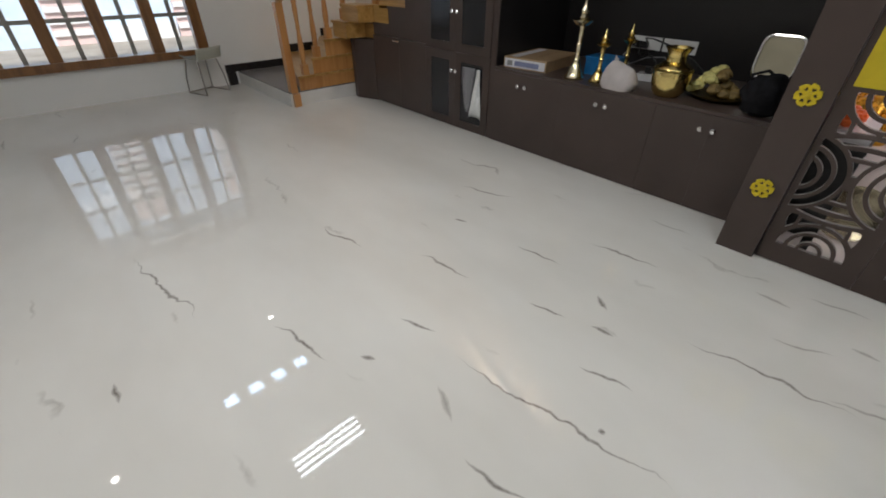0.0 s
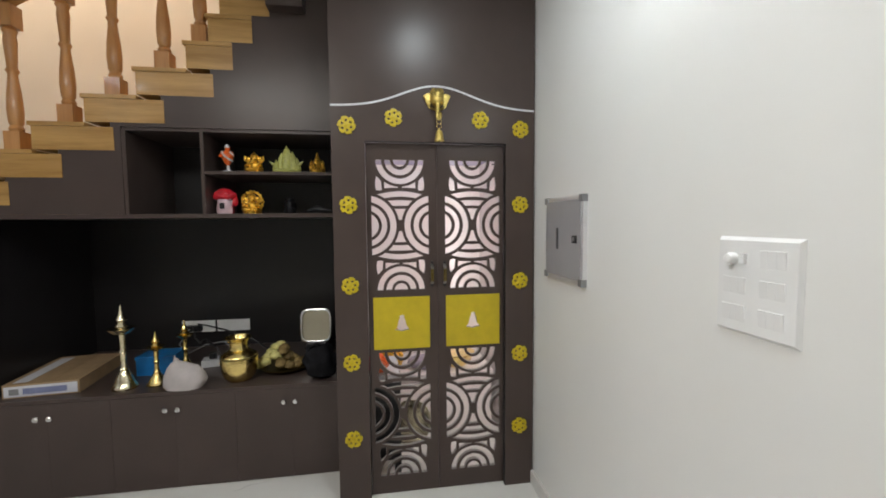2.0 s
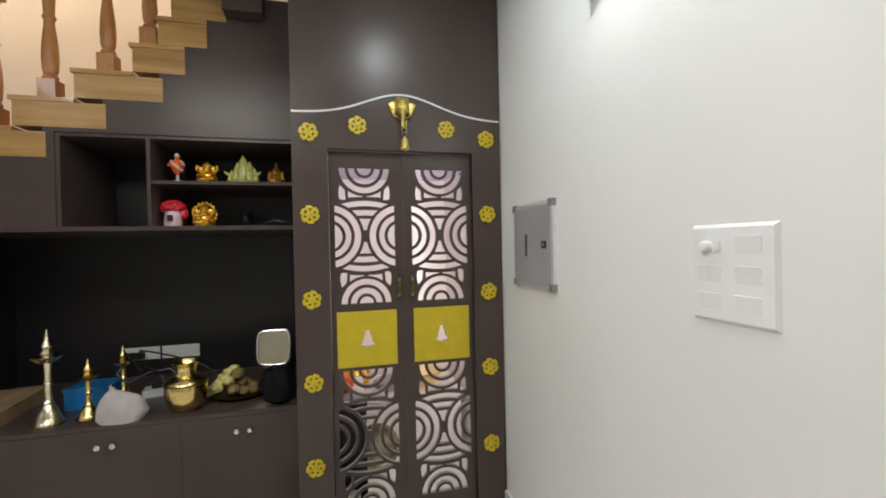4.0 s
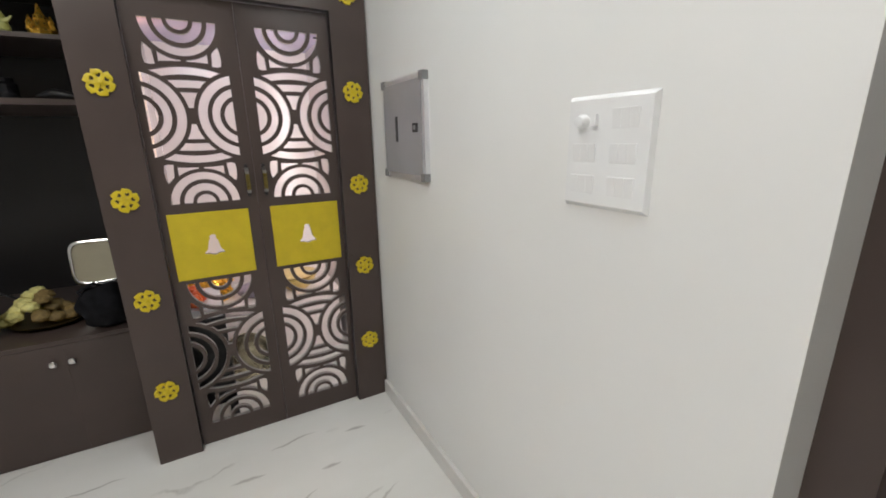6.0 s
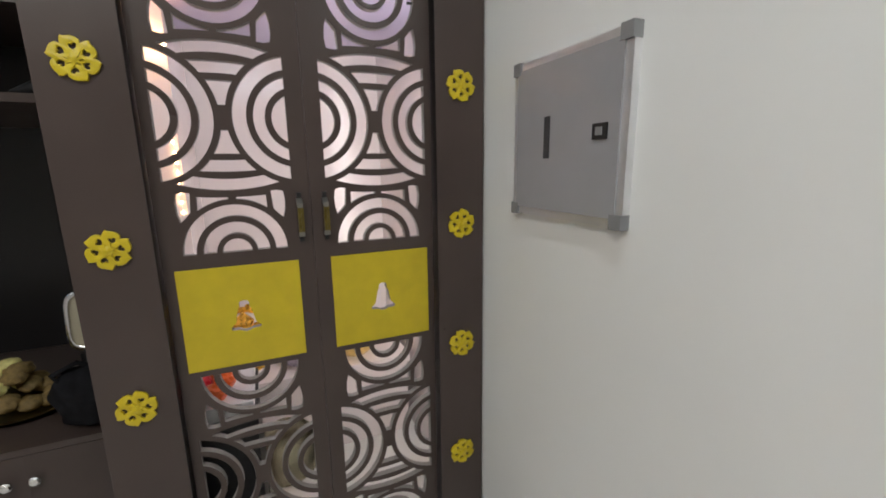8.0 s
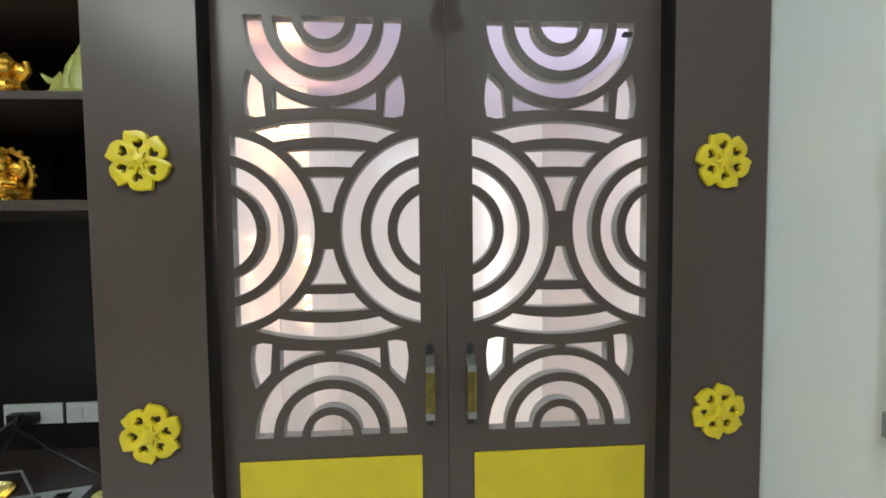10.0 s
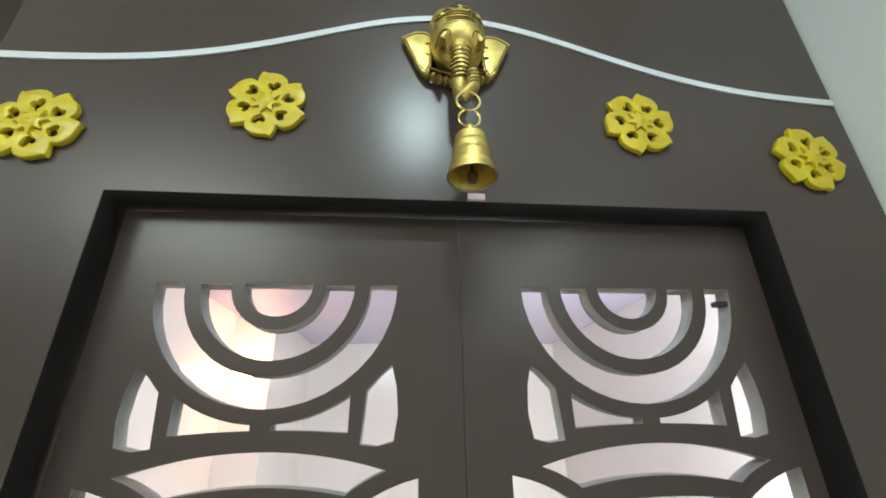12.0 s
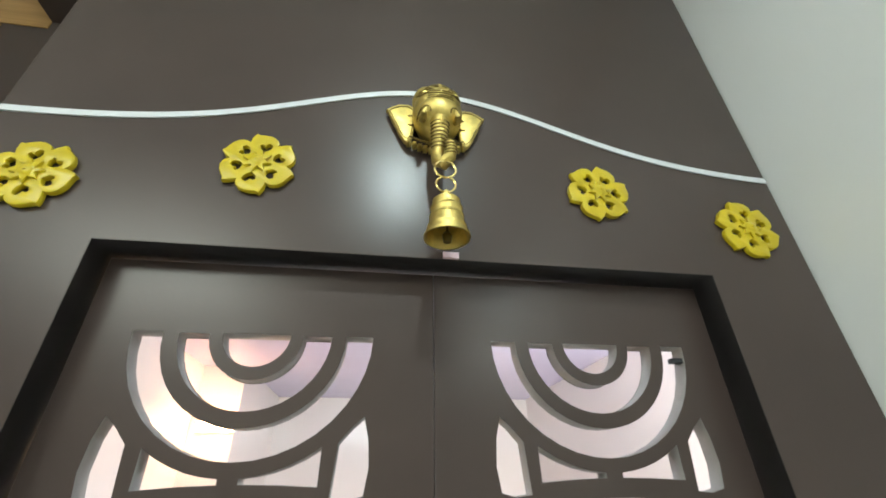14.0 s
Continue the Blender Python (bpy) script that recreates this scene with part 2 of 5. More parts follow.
def part(name, bm, material, parent=None, label="", smooth=False, bevel=0.0):
    if bevel:
        bmesh.ops.bevel(bm, geom=[e for e in bm.edges if len(e.link_faces) == 2 and e.calc_face_angle(0) > 0.6],
                        offset=bevel, segments=2, profile=0.6, affect="EDGES", clamp_overlap=True)
    me = bpy.data.meshes.new(name)
    bmesh.ops.recalc_face_normals(bm, faces=bm.faces)
    bm.to_mesh(me)
    bm.free()
    me.materials.append(material)
    if smooth:
        me.shade_smooth()
        me.set_sharp_from_angle(angle=radians(38))
    ob = new(name, me)
    if parent is not None:
        ob.parent = parent
    if label:
        ob["label"] = label
    return ob


def thing(name, label, category, place=(0, 0, 0), group="", kind="", turn=0.0):
    ob = new(name)
    ob.empty_display_size = 0.05
    ob.matrix_world = pose(*place, 0, 0, turn)
    return tagged(ob, label, category, group, kind)


def box(x0, x1, y0, y1, z0, z1, bm=None):
    bm = bm or bmesh.new()
    v = [bm.verts.new((x, y, z)) for z in (z0, z1) for x, y in ((x0, y0), (x1, y0), (x1, y1), (x0, y1))]
    for f in ((3, 2, 1, 0), (4, 5, 6, 7), (0, 1, 5, 4), (1, 2, 6, 5), (2, 3, 7, 6), (3, 0, 4, 7)):
        bm.faces.new([v[i] for i in f])
    return bm


def lathe(profile, seg=28, bm=None, at=(0, 0, 0)):
    """Turned solid about z from (radius, height) pairs."""
    bm = bm or bmesh.new()
    rings = []
    for r, z in profile:
        rings.append([bm.verts.new((at[0] + r * math.cos(2 * math.pi * i / seg), at[1] + r * math.sin(2 * math.pi * i / seg), at[2] + z)) for i in range(seg)])
    for a, b in zip(rings, rings[1:]):
        for i in range(seg):
            bm.faces.new((a[i], a[(i + 1) % seg], b[(i + 1) % seg], b[i]))
    bm.faces.new(rings[0][::-1])
    bm.faces.new(rings[-1])
    return bm


def tube(points, radius, seg=10, bm=None, closed=False):
    """Round bar along points; radius is a number or one a point."""
    bm = bm or bmesh.new()
    pts = [Vector(p) for p in points]
    n = len(pts)
    rings = []
    side = None
    for i, p in enumerate(pts):
        a = pts[(i - 1) % n] if closed or i else p
        b = pts[(i + 1) % n] if closed or i < n - 1 else p
        d = (b - a).normalized()
        if side is None:
            side = d.orthogonal().normalized()
        side = (side - d * side.dot(d)).normalized()
        up = d.cross(side)
        r = radius[i] if isinstance(radius, (list, tuple)) else radius
        rings.append([bm.verts.new(p + side * r * math.cos(2 * math.pi * j / seg) + up * r * math.sin(2 * math.pi * j / seg)) for j in range(seg)])
    pairs = list(zip(rings, rings[1:])) + ([(rings[-1], rings[0])] if closed else [])
    for a, b in pairs:
        for j in range(seg):
            bm.faces.new((a[j], a[(j + 1) % seg], b[(j + 1) % seg], b[j]))
    if not closed:
        bm.faces.new(rings[0][::-1])
        bm.faces.new(rings[-1])
    return bm


def ball(c, r, bm=None, sub=2):
    bm = bm or bmesh.new()
    m = Matrix.LocRotScale(c, None, Vector(r) if isinstance(r, (tuple, list)) else Vector((r, r, r)))
    bmesh.ops.create_icosphere(bm, subdivisions=sub, radius=1.0, matrix=m)
    return bm


def cutout(outer, holes, depth, rim=0.0):
    """A board in the plane (u, v) with holes through it, as a bmesh; thickness along +w."""
    cu = bpy.data.curves.new("outline", "CURVE")
    cu.dimensions, cu.fill_mode, cu.extrude, cu.bevel_depth, cu.bevel_resolution = "2D", "BOTH", depth / 2 - rim, rim, 1
    cu.offset = -rim
    for loop in [outer, *holes]:
        sp = cu.splines.new("POLY")
        sp.points.add(len(loop) - 1)
        for pt, (u, v) in zip(sp.points, loop):
            pt.co = (u, v, 0, 1)
        sp.use_cyclic_u = True
    ob = bpy.data.objects.new("outline", cu)
    scene.collection.objects.link(ob)
    bpy.context.view_layer.update()
    me = bpy.data.meshes.new_from_object(ob.evaluated_get(bpy.context.evaluated_depsgraph_get()))
    bpy.data.objects.remove(ob)
    bm = bmesh.new()
    bm.from_mesh(me)
    bpy.data.meshes.remove(me)
    bmesh.ops.remove_doubles(bm, verts=bm.verts, dist=0.00005)
    bmesh.ops.translate(bm, verts=bm.verts, vec=(0, 0, depth / 2))
    return bm


def upright(bm, x):
    """Turn a board from (u, v, w) to stand at x: u runs along -y, v up, w towards -x."""
    for v in bm.verts:
        u, h, w = v.co
        v.co = (x - w, -u, h)
    return bm


def arc(cu, cv, r, a0, a1, n=20):
    return [(cu + r * math.cos(radians(a0 + (a1 - a0) * i / n)), cv + r * math.sin(radians(a0 + (a1 - a0) * i / n))) for i in range(n + 1)]

# ---------------------------------------------------------------- the room's shell


def setting(name, bm, material, label, category, parent=None, bevel=0.0):
    return tagged(part(name, bm, material, parent, "", bevel=bevel), label, category, kind="structure")


setting("floor", box(-3.2, BACK + 0.1, WALL_R - 1.2, WALL_W + 0.1, -0.1, 0.0), M_FLOOR, "polished white marble floor with thin brown veins", "floor")
DOOR_X0, DOOR_X1 = -0.36, 0.59
b = box(DOOR_X1, BACK + 0.1, WALL_R - 0.2, WALL_R, 0, 5.6)
box(-3.2, DOOR_X0, WALL_R - 0.2, WALL_R, 0, 5.6, b)
box(DOOR_X0, DOOR_X1, WALL_R - 0.2, WALL_R, 2.15, 5.6, b)
setting("wall_south", b, M_WALL, "smooth white painted wall beside the prayer cupboard", "wall")
setting("wall_behind_doorway", box(-1.2, 1.4, WALL_R - 1.2, WALL_R - 1.1, 0, 3), M_WALL, "plain white wall beyond the doorway", "wall")
WX0, WX1, WZ0, WZ1 = -0.30, 1.60, 0.36, 1.86
b = box(-3.2, WX0, WALL_W, WALL_W + 0.2, 0, 5.6)
box(WX1, BACK + 0.1, WALL_W, WALL_W + 0.2, 0, 5.6, b)
box(WX0, WX1, WALL_W, WALL_W + 0.2, 0, WZ0, b)
box(WX0, WX1, WALL_W, WALL_W + 0.2, WZ1, 5.6, b)
setting("wall_north", b, M_WALL, "white painted wall with a wide wooden window", "wall")
setting("wall_west", box(-3.3, -3.2, WALL_R - 0.2, WALL_W + 0.2, 0, 3.1), M_WALL, "plain white painted wall", "wall")
setting("wall_east", box(BACK, BACK + 0.1, WALL_R, WALL_W, 0, 5.6), M_CREAM, "cream painted wall behind the staircase", "wall")
setting("ceiling", box(-3.2, 2.72, WALL_R, WALL_W, CEIL, CEIL + 0.12), M_CEIL, "flat white painted ceiling", "ceiling")
setting("wall_upper_floor", box(2.60, 2.72, WALL_R, WALL_W, CEIL + 0.125, 5.6), M_CREAM, "cream upper wall of the stairwell", "wall")
setting("ceiling_stairwell", box(2.6, BACK + 0.1, WALL_R, WALL_W, 5.6, 5.7), M_CEIL, "white ceiling high over the stairs", "ceiling")
setting("baseboard", box(DOOR_X1, FRONT - 0.002, WALL_R + 0.001, WALL_R + 0.019, 0.0005, 0.082), M_SKIRT, "low white stone skirting along the wall", "skirting", bevel=0.002)

# doorway at the wall's end: plaster reveal, dark frame and closed door
d = tagged(new("door_1"), "dark brown wooden door frame with a closed door", "door", kind="structure")
for x0, x1, z0, z1 in ((DOOR_X0, DOOR_X0 + 0.09, 0, 2.15), (DOOR_X1 - 0.09, DOOR_X1, 0, 2.15), (DOOR_X0 + 0.09, DOOR_X1 - 0.09, 2.05, 2.15)):
    part("door_frame", box(x0, x1, WALL_R - 0.26, WALL_R - 0.12, z0, z1), M_LAM, d, bevel=0.004)
leaf = part("door_leaf", box(DOOR_X0 + 0.093, DOOR_X1 - 0.093, WALL_R - 0.24, WALL_R - 0.20, 0.01, 2.045), M_LAM, d, bevel=0.003)
for z0, z1 in ((0.15, 0.9), (1.05, 1.9)):
    part("door_panel", box(DOOR_X0 + 0.2, DOOR_X1 - 0.2, WALL_R - 0.199, WALL_R - 0.19, z0, z1), M_LAM, leaf, bevel=0.004)


def window(x0, x1, z0, z1, y):
    """Four-light wooden window with a mullion between the lights and bars in each."""
    w = tagged(new("window_1"), "brown wooden window with four barred lights", "window", kind="structure")
    part("window_sill", box(x0 - 0.02, x1 + 0.02, y - 0.05, y + 0.08, z0 - 0.01, z0 + 0.07), M_FRAMEWOOD, w, bevel=0.006)
    part("window_head", box(x0, x1, y - 0.03, y + 0.08, z1 - 0.08, z1), M_FRAMEWOOD, w, bevel=0.006)
    n = 4
    step = (x1 - x0 - 0.11) / n
    for i in range(n + 1):
        c = x0 + 0.055 + step * i
        part("window_post", box(c - 0.055, c + 0.055, y - 0.03, y + 0.08, z0 + 0.071, z1 - 0.081), M_FRAMEWOOD, w, bevel=0.008)
    for i in range(n):
        a, e = x0 + 0.111 + step * i, x0 - 0.001 + step * (i + 1)
        pane = part("pane", box(a, e, y + 0.05, y + 0.055, z0 + 0.072, z1 - 0.082), M_GLASS, w)
        pane.visible_shadow = False
        part("bar", box((a + e) / 2 - 0.02, (a + e) / 2 + 0.02, y + 0.030, y + 0.0448, z0 + 0.072, z1 - 0.082), M_STEEL, w)
        for z in (0.78, 1.15, 1.50):
            part("bar", box(a, e, y + 0.012, y + 0.0295, z - 0.018, z + 0.018), M_STEEL, w)


window(WX0, WX1, WZ0, WZ1, WALL_W)

# outside the window: ground and the neighbour's wall with pale louvres
setting("ground", box(-60, 60, WALL_W + 0.2, 120, -0.5, -0.4), plain("dusty_ground", (0.30, 0.27, 0.23), 0.9, vary=0.2, scale=1.5), "dusty open ground outside the window", "ground")
nb = thing("neighbour_house", "pale blue house with pink panels and white louvres outside the window", "house", (0, 14.0, -0.4))
part("wall", box(-9, 12, 0, 0.3, 0, 6.2), plain("pale_blue_render", (0.52, 0.64, 0.80), 0.8, vary=0.12, scale=2), nb)
part("roof", box(-9.3, 12.3, -0.4, 0.5, 6.2, 6.4), M_CEIL, nb)
M_RENDER = plain("pale_pink_render", (0.60, 0.47, 0.46), 0.8, vary=0.08, scale=2)
for x0, x1 in ((0.62, 1.60), (3.26, 4.0)):
    pn = part("panel", box(x0, x1, -0.05, -0.001, 0, 5.6), M_RENDER, nb, "pale pink panel")
    for i in range(20):
        part("louvre", box(x0, x1, -0.13, -0.051, 0.2 + 0.245 * i, 0.31 + 0.245 * i), M_LINE, pn)
part("ledge", box(1.70, 3.20, -0.15, -0.001, -0.1, 0.35), M_LINE, nb)

# ---------------------------------------------------------------- ceiling fittings and tube lamp
t1 = thing("strip_light", "white ceiling fitting with four lit strips", "ceiling light", (0.81, 2.57, CEIL))
part("tray", box(-0.40, 0.40, -0.15, 0.15, -0.03, 0), M_GREYPL, t1, bevel=0.004)
for i in range(4):
    part("strip", box(-0.37, 0.37, -0.120 + 0.072 * i, -0.096 + 0.072 * i, -0.045, -0.031), M_STRIP, t1)
for i in range(4):
    p = thing("square_downlight", "small square cool white ceiling downlight", "downlight", (0.24 + 0.29 * i, 3.83, CEIL), group="row of square downlights")
    part("rim", box(-0.09, 0.09, -0.09, 0.09, -0.012, 0), M_WHITEPL, p)
    part("diffuser", box(-0.07, 0.07, -0.07, 0.07, -0.018, -0.0125), M_BLUELED, p)
for x, y in ((1.17, 4.87), (-0.94, 3.69), (1.33, -0.19)):
    p = thing("round_downlight", "small round ceiling downlight", "downlight", (x, y, CEIL), group="round downlights")
    part("rim", lathe([(0.05, 0), (0.05, -0.01), (0.04, -0.012)], 24), M_WHITEPL, p, smooth=True)
    part("diffuser", lathe([(0.035, -0.0125), (0.033, -0.018)], 24), M_SPOT, p)
p = thing("tube_light", "lit white tube lamp fixed along the wall", "tube light", (0.91, WALL_R, 2.385))
part("batten", box(-0.60, 0.60, 0.001, 0.036, -0.021, 0.021), M_WHITEPL, p, bevel=0.003)
part("tube", tube([(-0.575, 0.032, 0), (0.575, 0.032, 0)], 0.0165, 18), M_TUBE, p, smooth=True)
for x in (-0.588, 0.588):
    part("end_cap", box(x - 0.012, x + 0.012, 0.0365, 0.052, -0.019, 0.019), M_WHITEPL, p, bevel=0.003)

# ---------------------------------------------------------------- prayer cupboard
CUT_C = 0.1885      # half distance of the big rings' centres
CUT_R = 0.1665
HW = 0.158          # half width of the pierced window
TOPV = 0.361        # half height of the pierced window


def ring_piece(cu, cv, r0, r1, a0, a1):
    inner = [(cu, cv)] if r0 <= 0 else arc(cu, cv, r0, a1, a0)
    if r0 <= 0:
        return arc(cu, cv, r1, a0, a1)
    return arc(cu, cv, r1, a0, a1) + inner


def side_ring(r0, r1):
    """Part of a ring about (CUT_C, 0) that lies inside the window's side u < HW."""
    def half(r):
        return math.degrees(math.acos((CUT_C - HW) / r))
    a1 = half(r1)
    out = arc(CUT_C, 0, r1, 180 - a1, 180 + a1, 28)
    if r0 <= CUT_C - HW:
        return out
    a0 = half(r0)
    return out + arc(CUT_C, 0, r0, 180 + a0, 180 - a0, 28)


def stack_piece(top, bottom, sag, wall=CUT_R + 0.016, limit=1.0):
    """A piece between two sagging curves and the two big rings."""
    def side(v):
        return CUT_C - math.sqrt(max(0.0, wall * wall - v * v)) if abs(v) < wall else limit

    def reach(v0):
        u = 0.0
        while u < limit and u < side(v0 - sag * u * u):
            u += 0.001
        return min(u, limit)
    ut, ub = reach(top), reach(bottom)
    up = [(-ut + 2 * ut * i / 14, top - sag * (-ut + 2 * ut * i / 14) ** 2) for i in range(15)]
    low = [(ub - 2 * ub * i / 14, bottom - sag * (ub - 2 * ub * i / 14) ** 2) for i in range(15)]
    v0, v1 = up[-1][1], low[0][1]
    mid = [(side(v0 + (v1 - v0) * i / 5), v0 + (v1 - v0) * i / 5) for i in range(1, 5)]
    return up + mid + low + [(-u, v) for u, v in mid[::-1]]


def pierced_window(cv):
    """All holes of one pierced window, centred at height cv."""
    holes = []
    for r0, r1 in ((0, 0.037), (0.051, 0.085), (0.101, 0.132)):
        holes.append(ring_piece(0, TOPV, r0, r1, 180, 360))
    for r0, r1 in ((0.1325, CUT_R), (0.0860, 0.1153), (0.0, 0.0690)):
        for s in (1, -1):
            holes.append([(s * u, v) for u, v in side_ring(r0, r1)])
    holes.append(stack_piece(0.190, 0.160, 1.2))
    holes.append(stack_piece(0.1404, 0.110, 0.6))
    w = CUT_R + 0.016
    tip = 0.032
    side = [(CUT_C - math.sqrt(w * w - v * v), v) for v in [0.093 - (0.093 - tip) * i / 8 for i in range(9)]]
    holes.append([(-u, v) for u, v in side] + side[::-1])
    for s in (1, -1):
        # slivers under the half rings, and the outer corner pieces
        top = [(0.147 * math.sin(radians(a)), TOPV - 0.147 * math.cos(radians(a))) for a in (4, 10, 16, 22, 28, 33, 36)]
        foot = [(0.086, 0.2060), (0.045, 0.2085), (0.010, 0.2095)]
        holes.append([(s * u, v) for u, v in top + foot])
        holes.append([(s * u, v) for u, v in ((0.1285, 0.272), (0.117, 0.262), (0.103, 0.246), (0.101, 0.220), (0.099, 0.195), (0.116, 0.193), (0.132, 0.197), (0.136, 0.222), (0.134, 0.250))])
    full = []
    for h in holes:
        full.append([(u, v + cv) for u, v in h])
        if not all(abs(v) < 0.17 for u, v in h) or all(v > 0.02 for u, v in h):
            full.append([(u, cv - v) for u, v in h])
    return full


def bell_shape(cv):
    r = [(0.000, 0.046), (0.010, 0.044), (0.014, 0.036), (0.012, 0.028), (0.018, 0.020), (0.022, 0.000), (0.026, -0.020), (0.040, -0.034), (0.038, -0.041), (0.018, -0.042), (0.008, -0.047), (0.0, -0.048)]
    return [(u, cv + v) for u, v in r] + [(-u, cv + v) for u, v in r[-2:0:-1]]


OP_L, OP_R, OP_T = 0.183, -0.597, 2.0
LEAF_X = 2.442
cup = thing("prayer_cupboard", "tall dark brown prayer cupboard with pierced double doors", "cupboard", (0, 0, 0))
EDGE_R = WALL_R + 0.006
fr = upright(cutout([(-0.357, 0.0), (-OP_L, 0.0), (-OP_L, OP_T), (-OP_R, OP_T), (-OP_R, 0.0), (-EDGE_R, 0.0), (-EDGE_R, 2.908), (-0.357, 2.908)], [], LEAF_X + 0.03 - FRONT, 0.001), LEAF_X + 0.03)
# shade inside the opening is painted on: its inner faces are near black
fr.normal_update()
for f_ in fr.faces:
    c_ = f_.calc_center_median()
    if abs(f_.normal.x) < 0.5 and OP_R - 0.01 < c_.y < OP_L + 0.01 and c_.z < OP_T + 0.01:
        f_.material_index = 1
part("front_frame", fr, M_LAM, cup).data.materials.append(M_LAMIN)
part("side_panel", box(LEAF_X + 0.031, BACK - 0.003, 0.338, 0.357, 0, 2.908), M_LAM, cup)
part("top_panel", box(FRONT + 0.005, BACK - 0.003, EDGE_R, 0.356, 2.909, 2.93), M_LAM, cup)
# pale tiled inside
part("inner_back", box(BACK - 0.03, BACK - 0.004, EDGE_R, 0.337, 0, 2.04), M_PINKTILE, cup, "pale pink tiled back wall")
part("inner_left", box(LEAF_X + 0.04, BACK - 0.031, 0.315, 0.337, 0, 2.04), M_PINKTILE, cup)
part("inner_right", box(LEAF_X + 0.04, BACK - 0.031, EDGE_R, EDGE_R + 0.02, 0, 2.04), M_PINKTILE, cup)
part("pilaster", box(3.16, BACK - 0.031, 0.205, 0.314, 0, 2.04), M_PINKTILE, cup)
# bluish light on the inner top is put into its lavender colour
part("inner_top", box(LEAF_X + 0.04, BACK - 0.004, EDGE_R, 0.337, 2.0405, 2.06), M_LAV, cup, "pale lavender inner top")

for name, yc, y0, y1, hy in (("left_door", -0.004, -0.2092, 0.181, -0.177), ("right_door", -0.414, -0.595, -0.2100, -0.249)):
    oc = [(yc - y1, 0.004), (yc - y0, 0.004), (yc - y0, 1.996), (yc - y1, 1.996)]
    holes = pierced_window(1.547) + pierced_window(0.470) + [bell_shape(0.998)]
    bm = upright(cutout(oc, holes, 0.022, 0.0008), 0)
    bmesh.ops.translate(bm, verts=bm.verts, vec=(LEAF_X + 0.022, yc, 0))
    bm.normal_update()
    for f_ in bm.faces:
        c_ = f_.calc_center_median()
        if abs(f_.normal.x) < 0.5 and y0 + 0.01 < c_.y < y1 - 0.01 and 0.02 < c_.z < 1.98:
            f_.material_index = 1
    leaf = part(name, bm, M_LAM, cup)
    leaf.data.materials.append(M_CUT)
    bm = upright(cutout([(-HW, 0.850), (HW, 0.850), (HW, 1.146), (-HW, 1.146)], [bell_shape(0.998)], 0.003), 0)
    bmesh.ops.translate(bm, verts=bm.verts, vec=(LEAF_X - 0.0004, yc, 0))
    part("yellow_panel", bm, M_YELLOW, leaf, "matt yellow square panel with a bell cut-out")
    grip = box(LEAF_X - 0.030, LEAF_X - 0.020, hy - 0.0080, hy - 0.0016, 1.232, 1.302)
    box(LEAF_X - 0.030, LEAF_X - 0.020, hy + 0.0012, hy + 0.0080, 1.232, 1.302, grip)
    box(LEAF_X - 0.026, LEAF_X - 0.021, hy - 0.0016, hy + 0.0012, 1.234, 1.300, grip)
    pull = part("handle", grip, M_OLDBRASS, leaf, "antique brass pull handle", bevel=0.0012)
    for z0, z1, tip in ((1.3022, 1.314, 0.014), (1.220, 1.2318, -0.006)):
        ft = box(LEAF_X - 0.029, LEAF_X - 0.0005, hy - 0.0075, hy + 0.0075, z0, z1)
        for v in ft.verts:
            if v.co.x > LEAF_X - 0.01:
                v.co.z += tip
        part("foot", ft, M_STEEL, pull, "dark metal foot", bevel=0.002)
    for z in (1.337, 1.208):
        part("end_plate", box(LEAF_X - 0.006, LEAF_X - 0.0005, hy - 0.006, hy + 0.006, z - 0.007, z + 0.007), M_BLACK, pull, bevel=0.002)

part("stop", box(FRONT - 0.005, FRONT - 0.0004, -0.236, -0.216, 2.0005, 2.0085), M_PINK, cup, "small pale pink door stop", bevel=0.002)

part("catch", box(LEAF_X + 0.003, LEAF_X + 0.012, -0.5475, -0.529, 1.888, 1.894), M_BLACK, leaf, "small black catch", bevel=0.002)

# white inlay that rises in a wave over the doors
line = bmesh.new()
prev = None
N = 64
for i in range(N + 1):
    y = 0.355 - (0.355 - EDGE_R - 0.002) * i / N
    z = 2.181 + 0.117 * math.exp(-((y + 0.205) / (0.262 if y > -0.205 else 0.278)) ** 2)
    row = [line.verts.new((x, y, z + dz)) for x, dz in ((FRONT - 0.0025, -0.005), (FRONT - 0.0025, 0.005), (FRONT - 0.0002, 0.005), (FRONT - 0.0002, -0.005))]
    if prev:
        for j in range(4):
            line.faces.new((prev[j], prev[(j + 1) % 4], row[(j + 1) % 4], row[j]))
    else:
        line.faces.new(row)
    prev = row
line.faces.new(prev[::-1])
part("inlay", line, M_LINE, cup, "thin white wavy inlay")


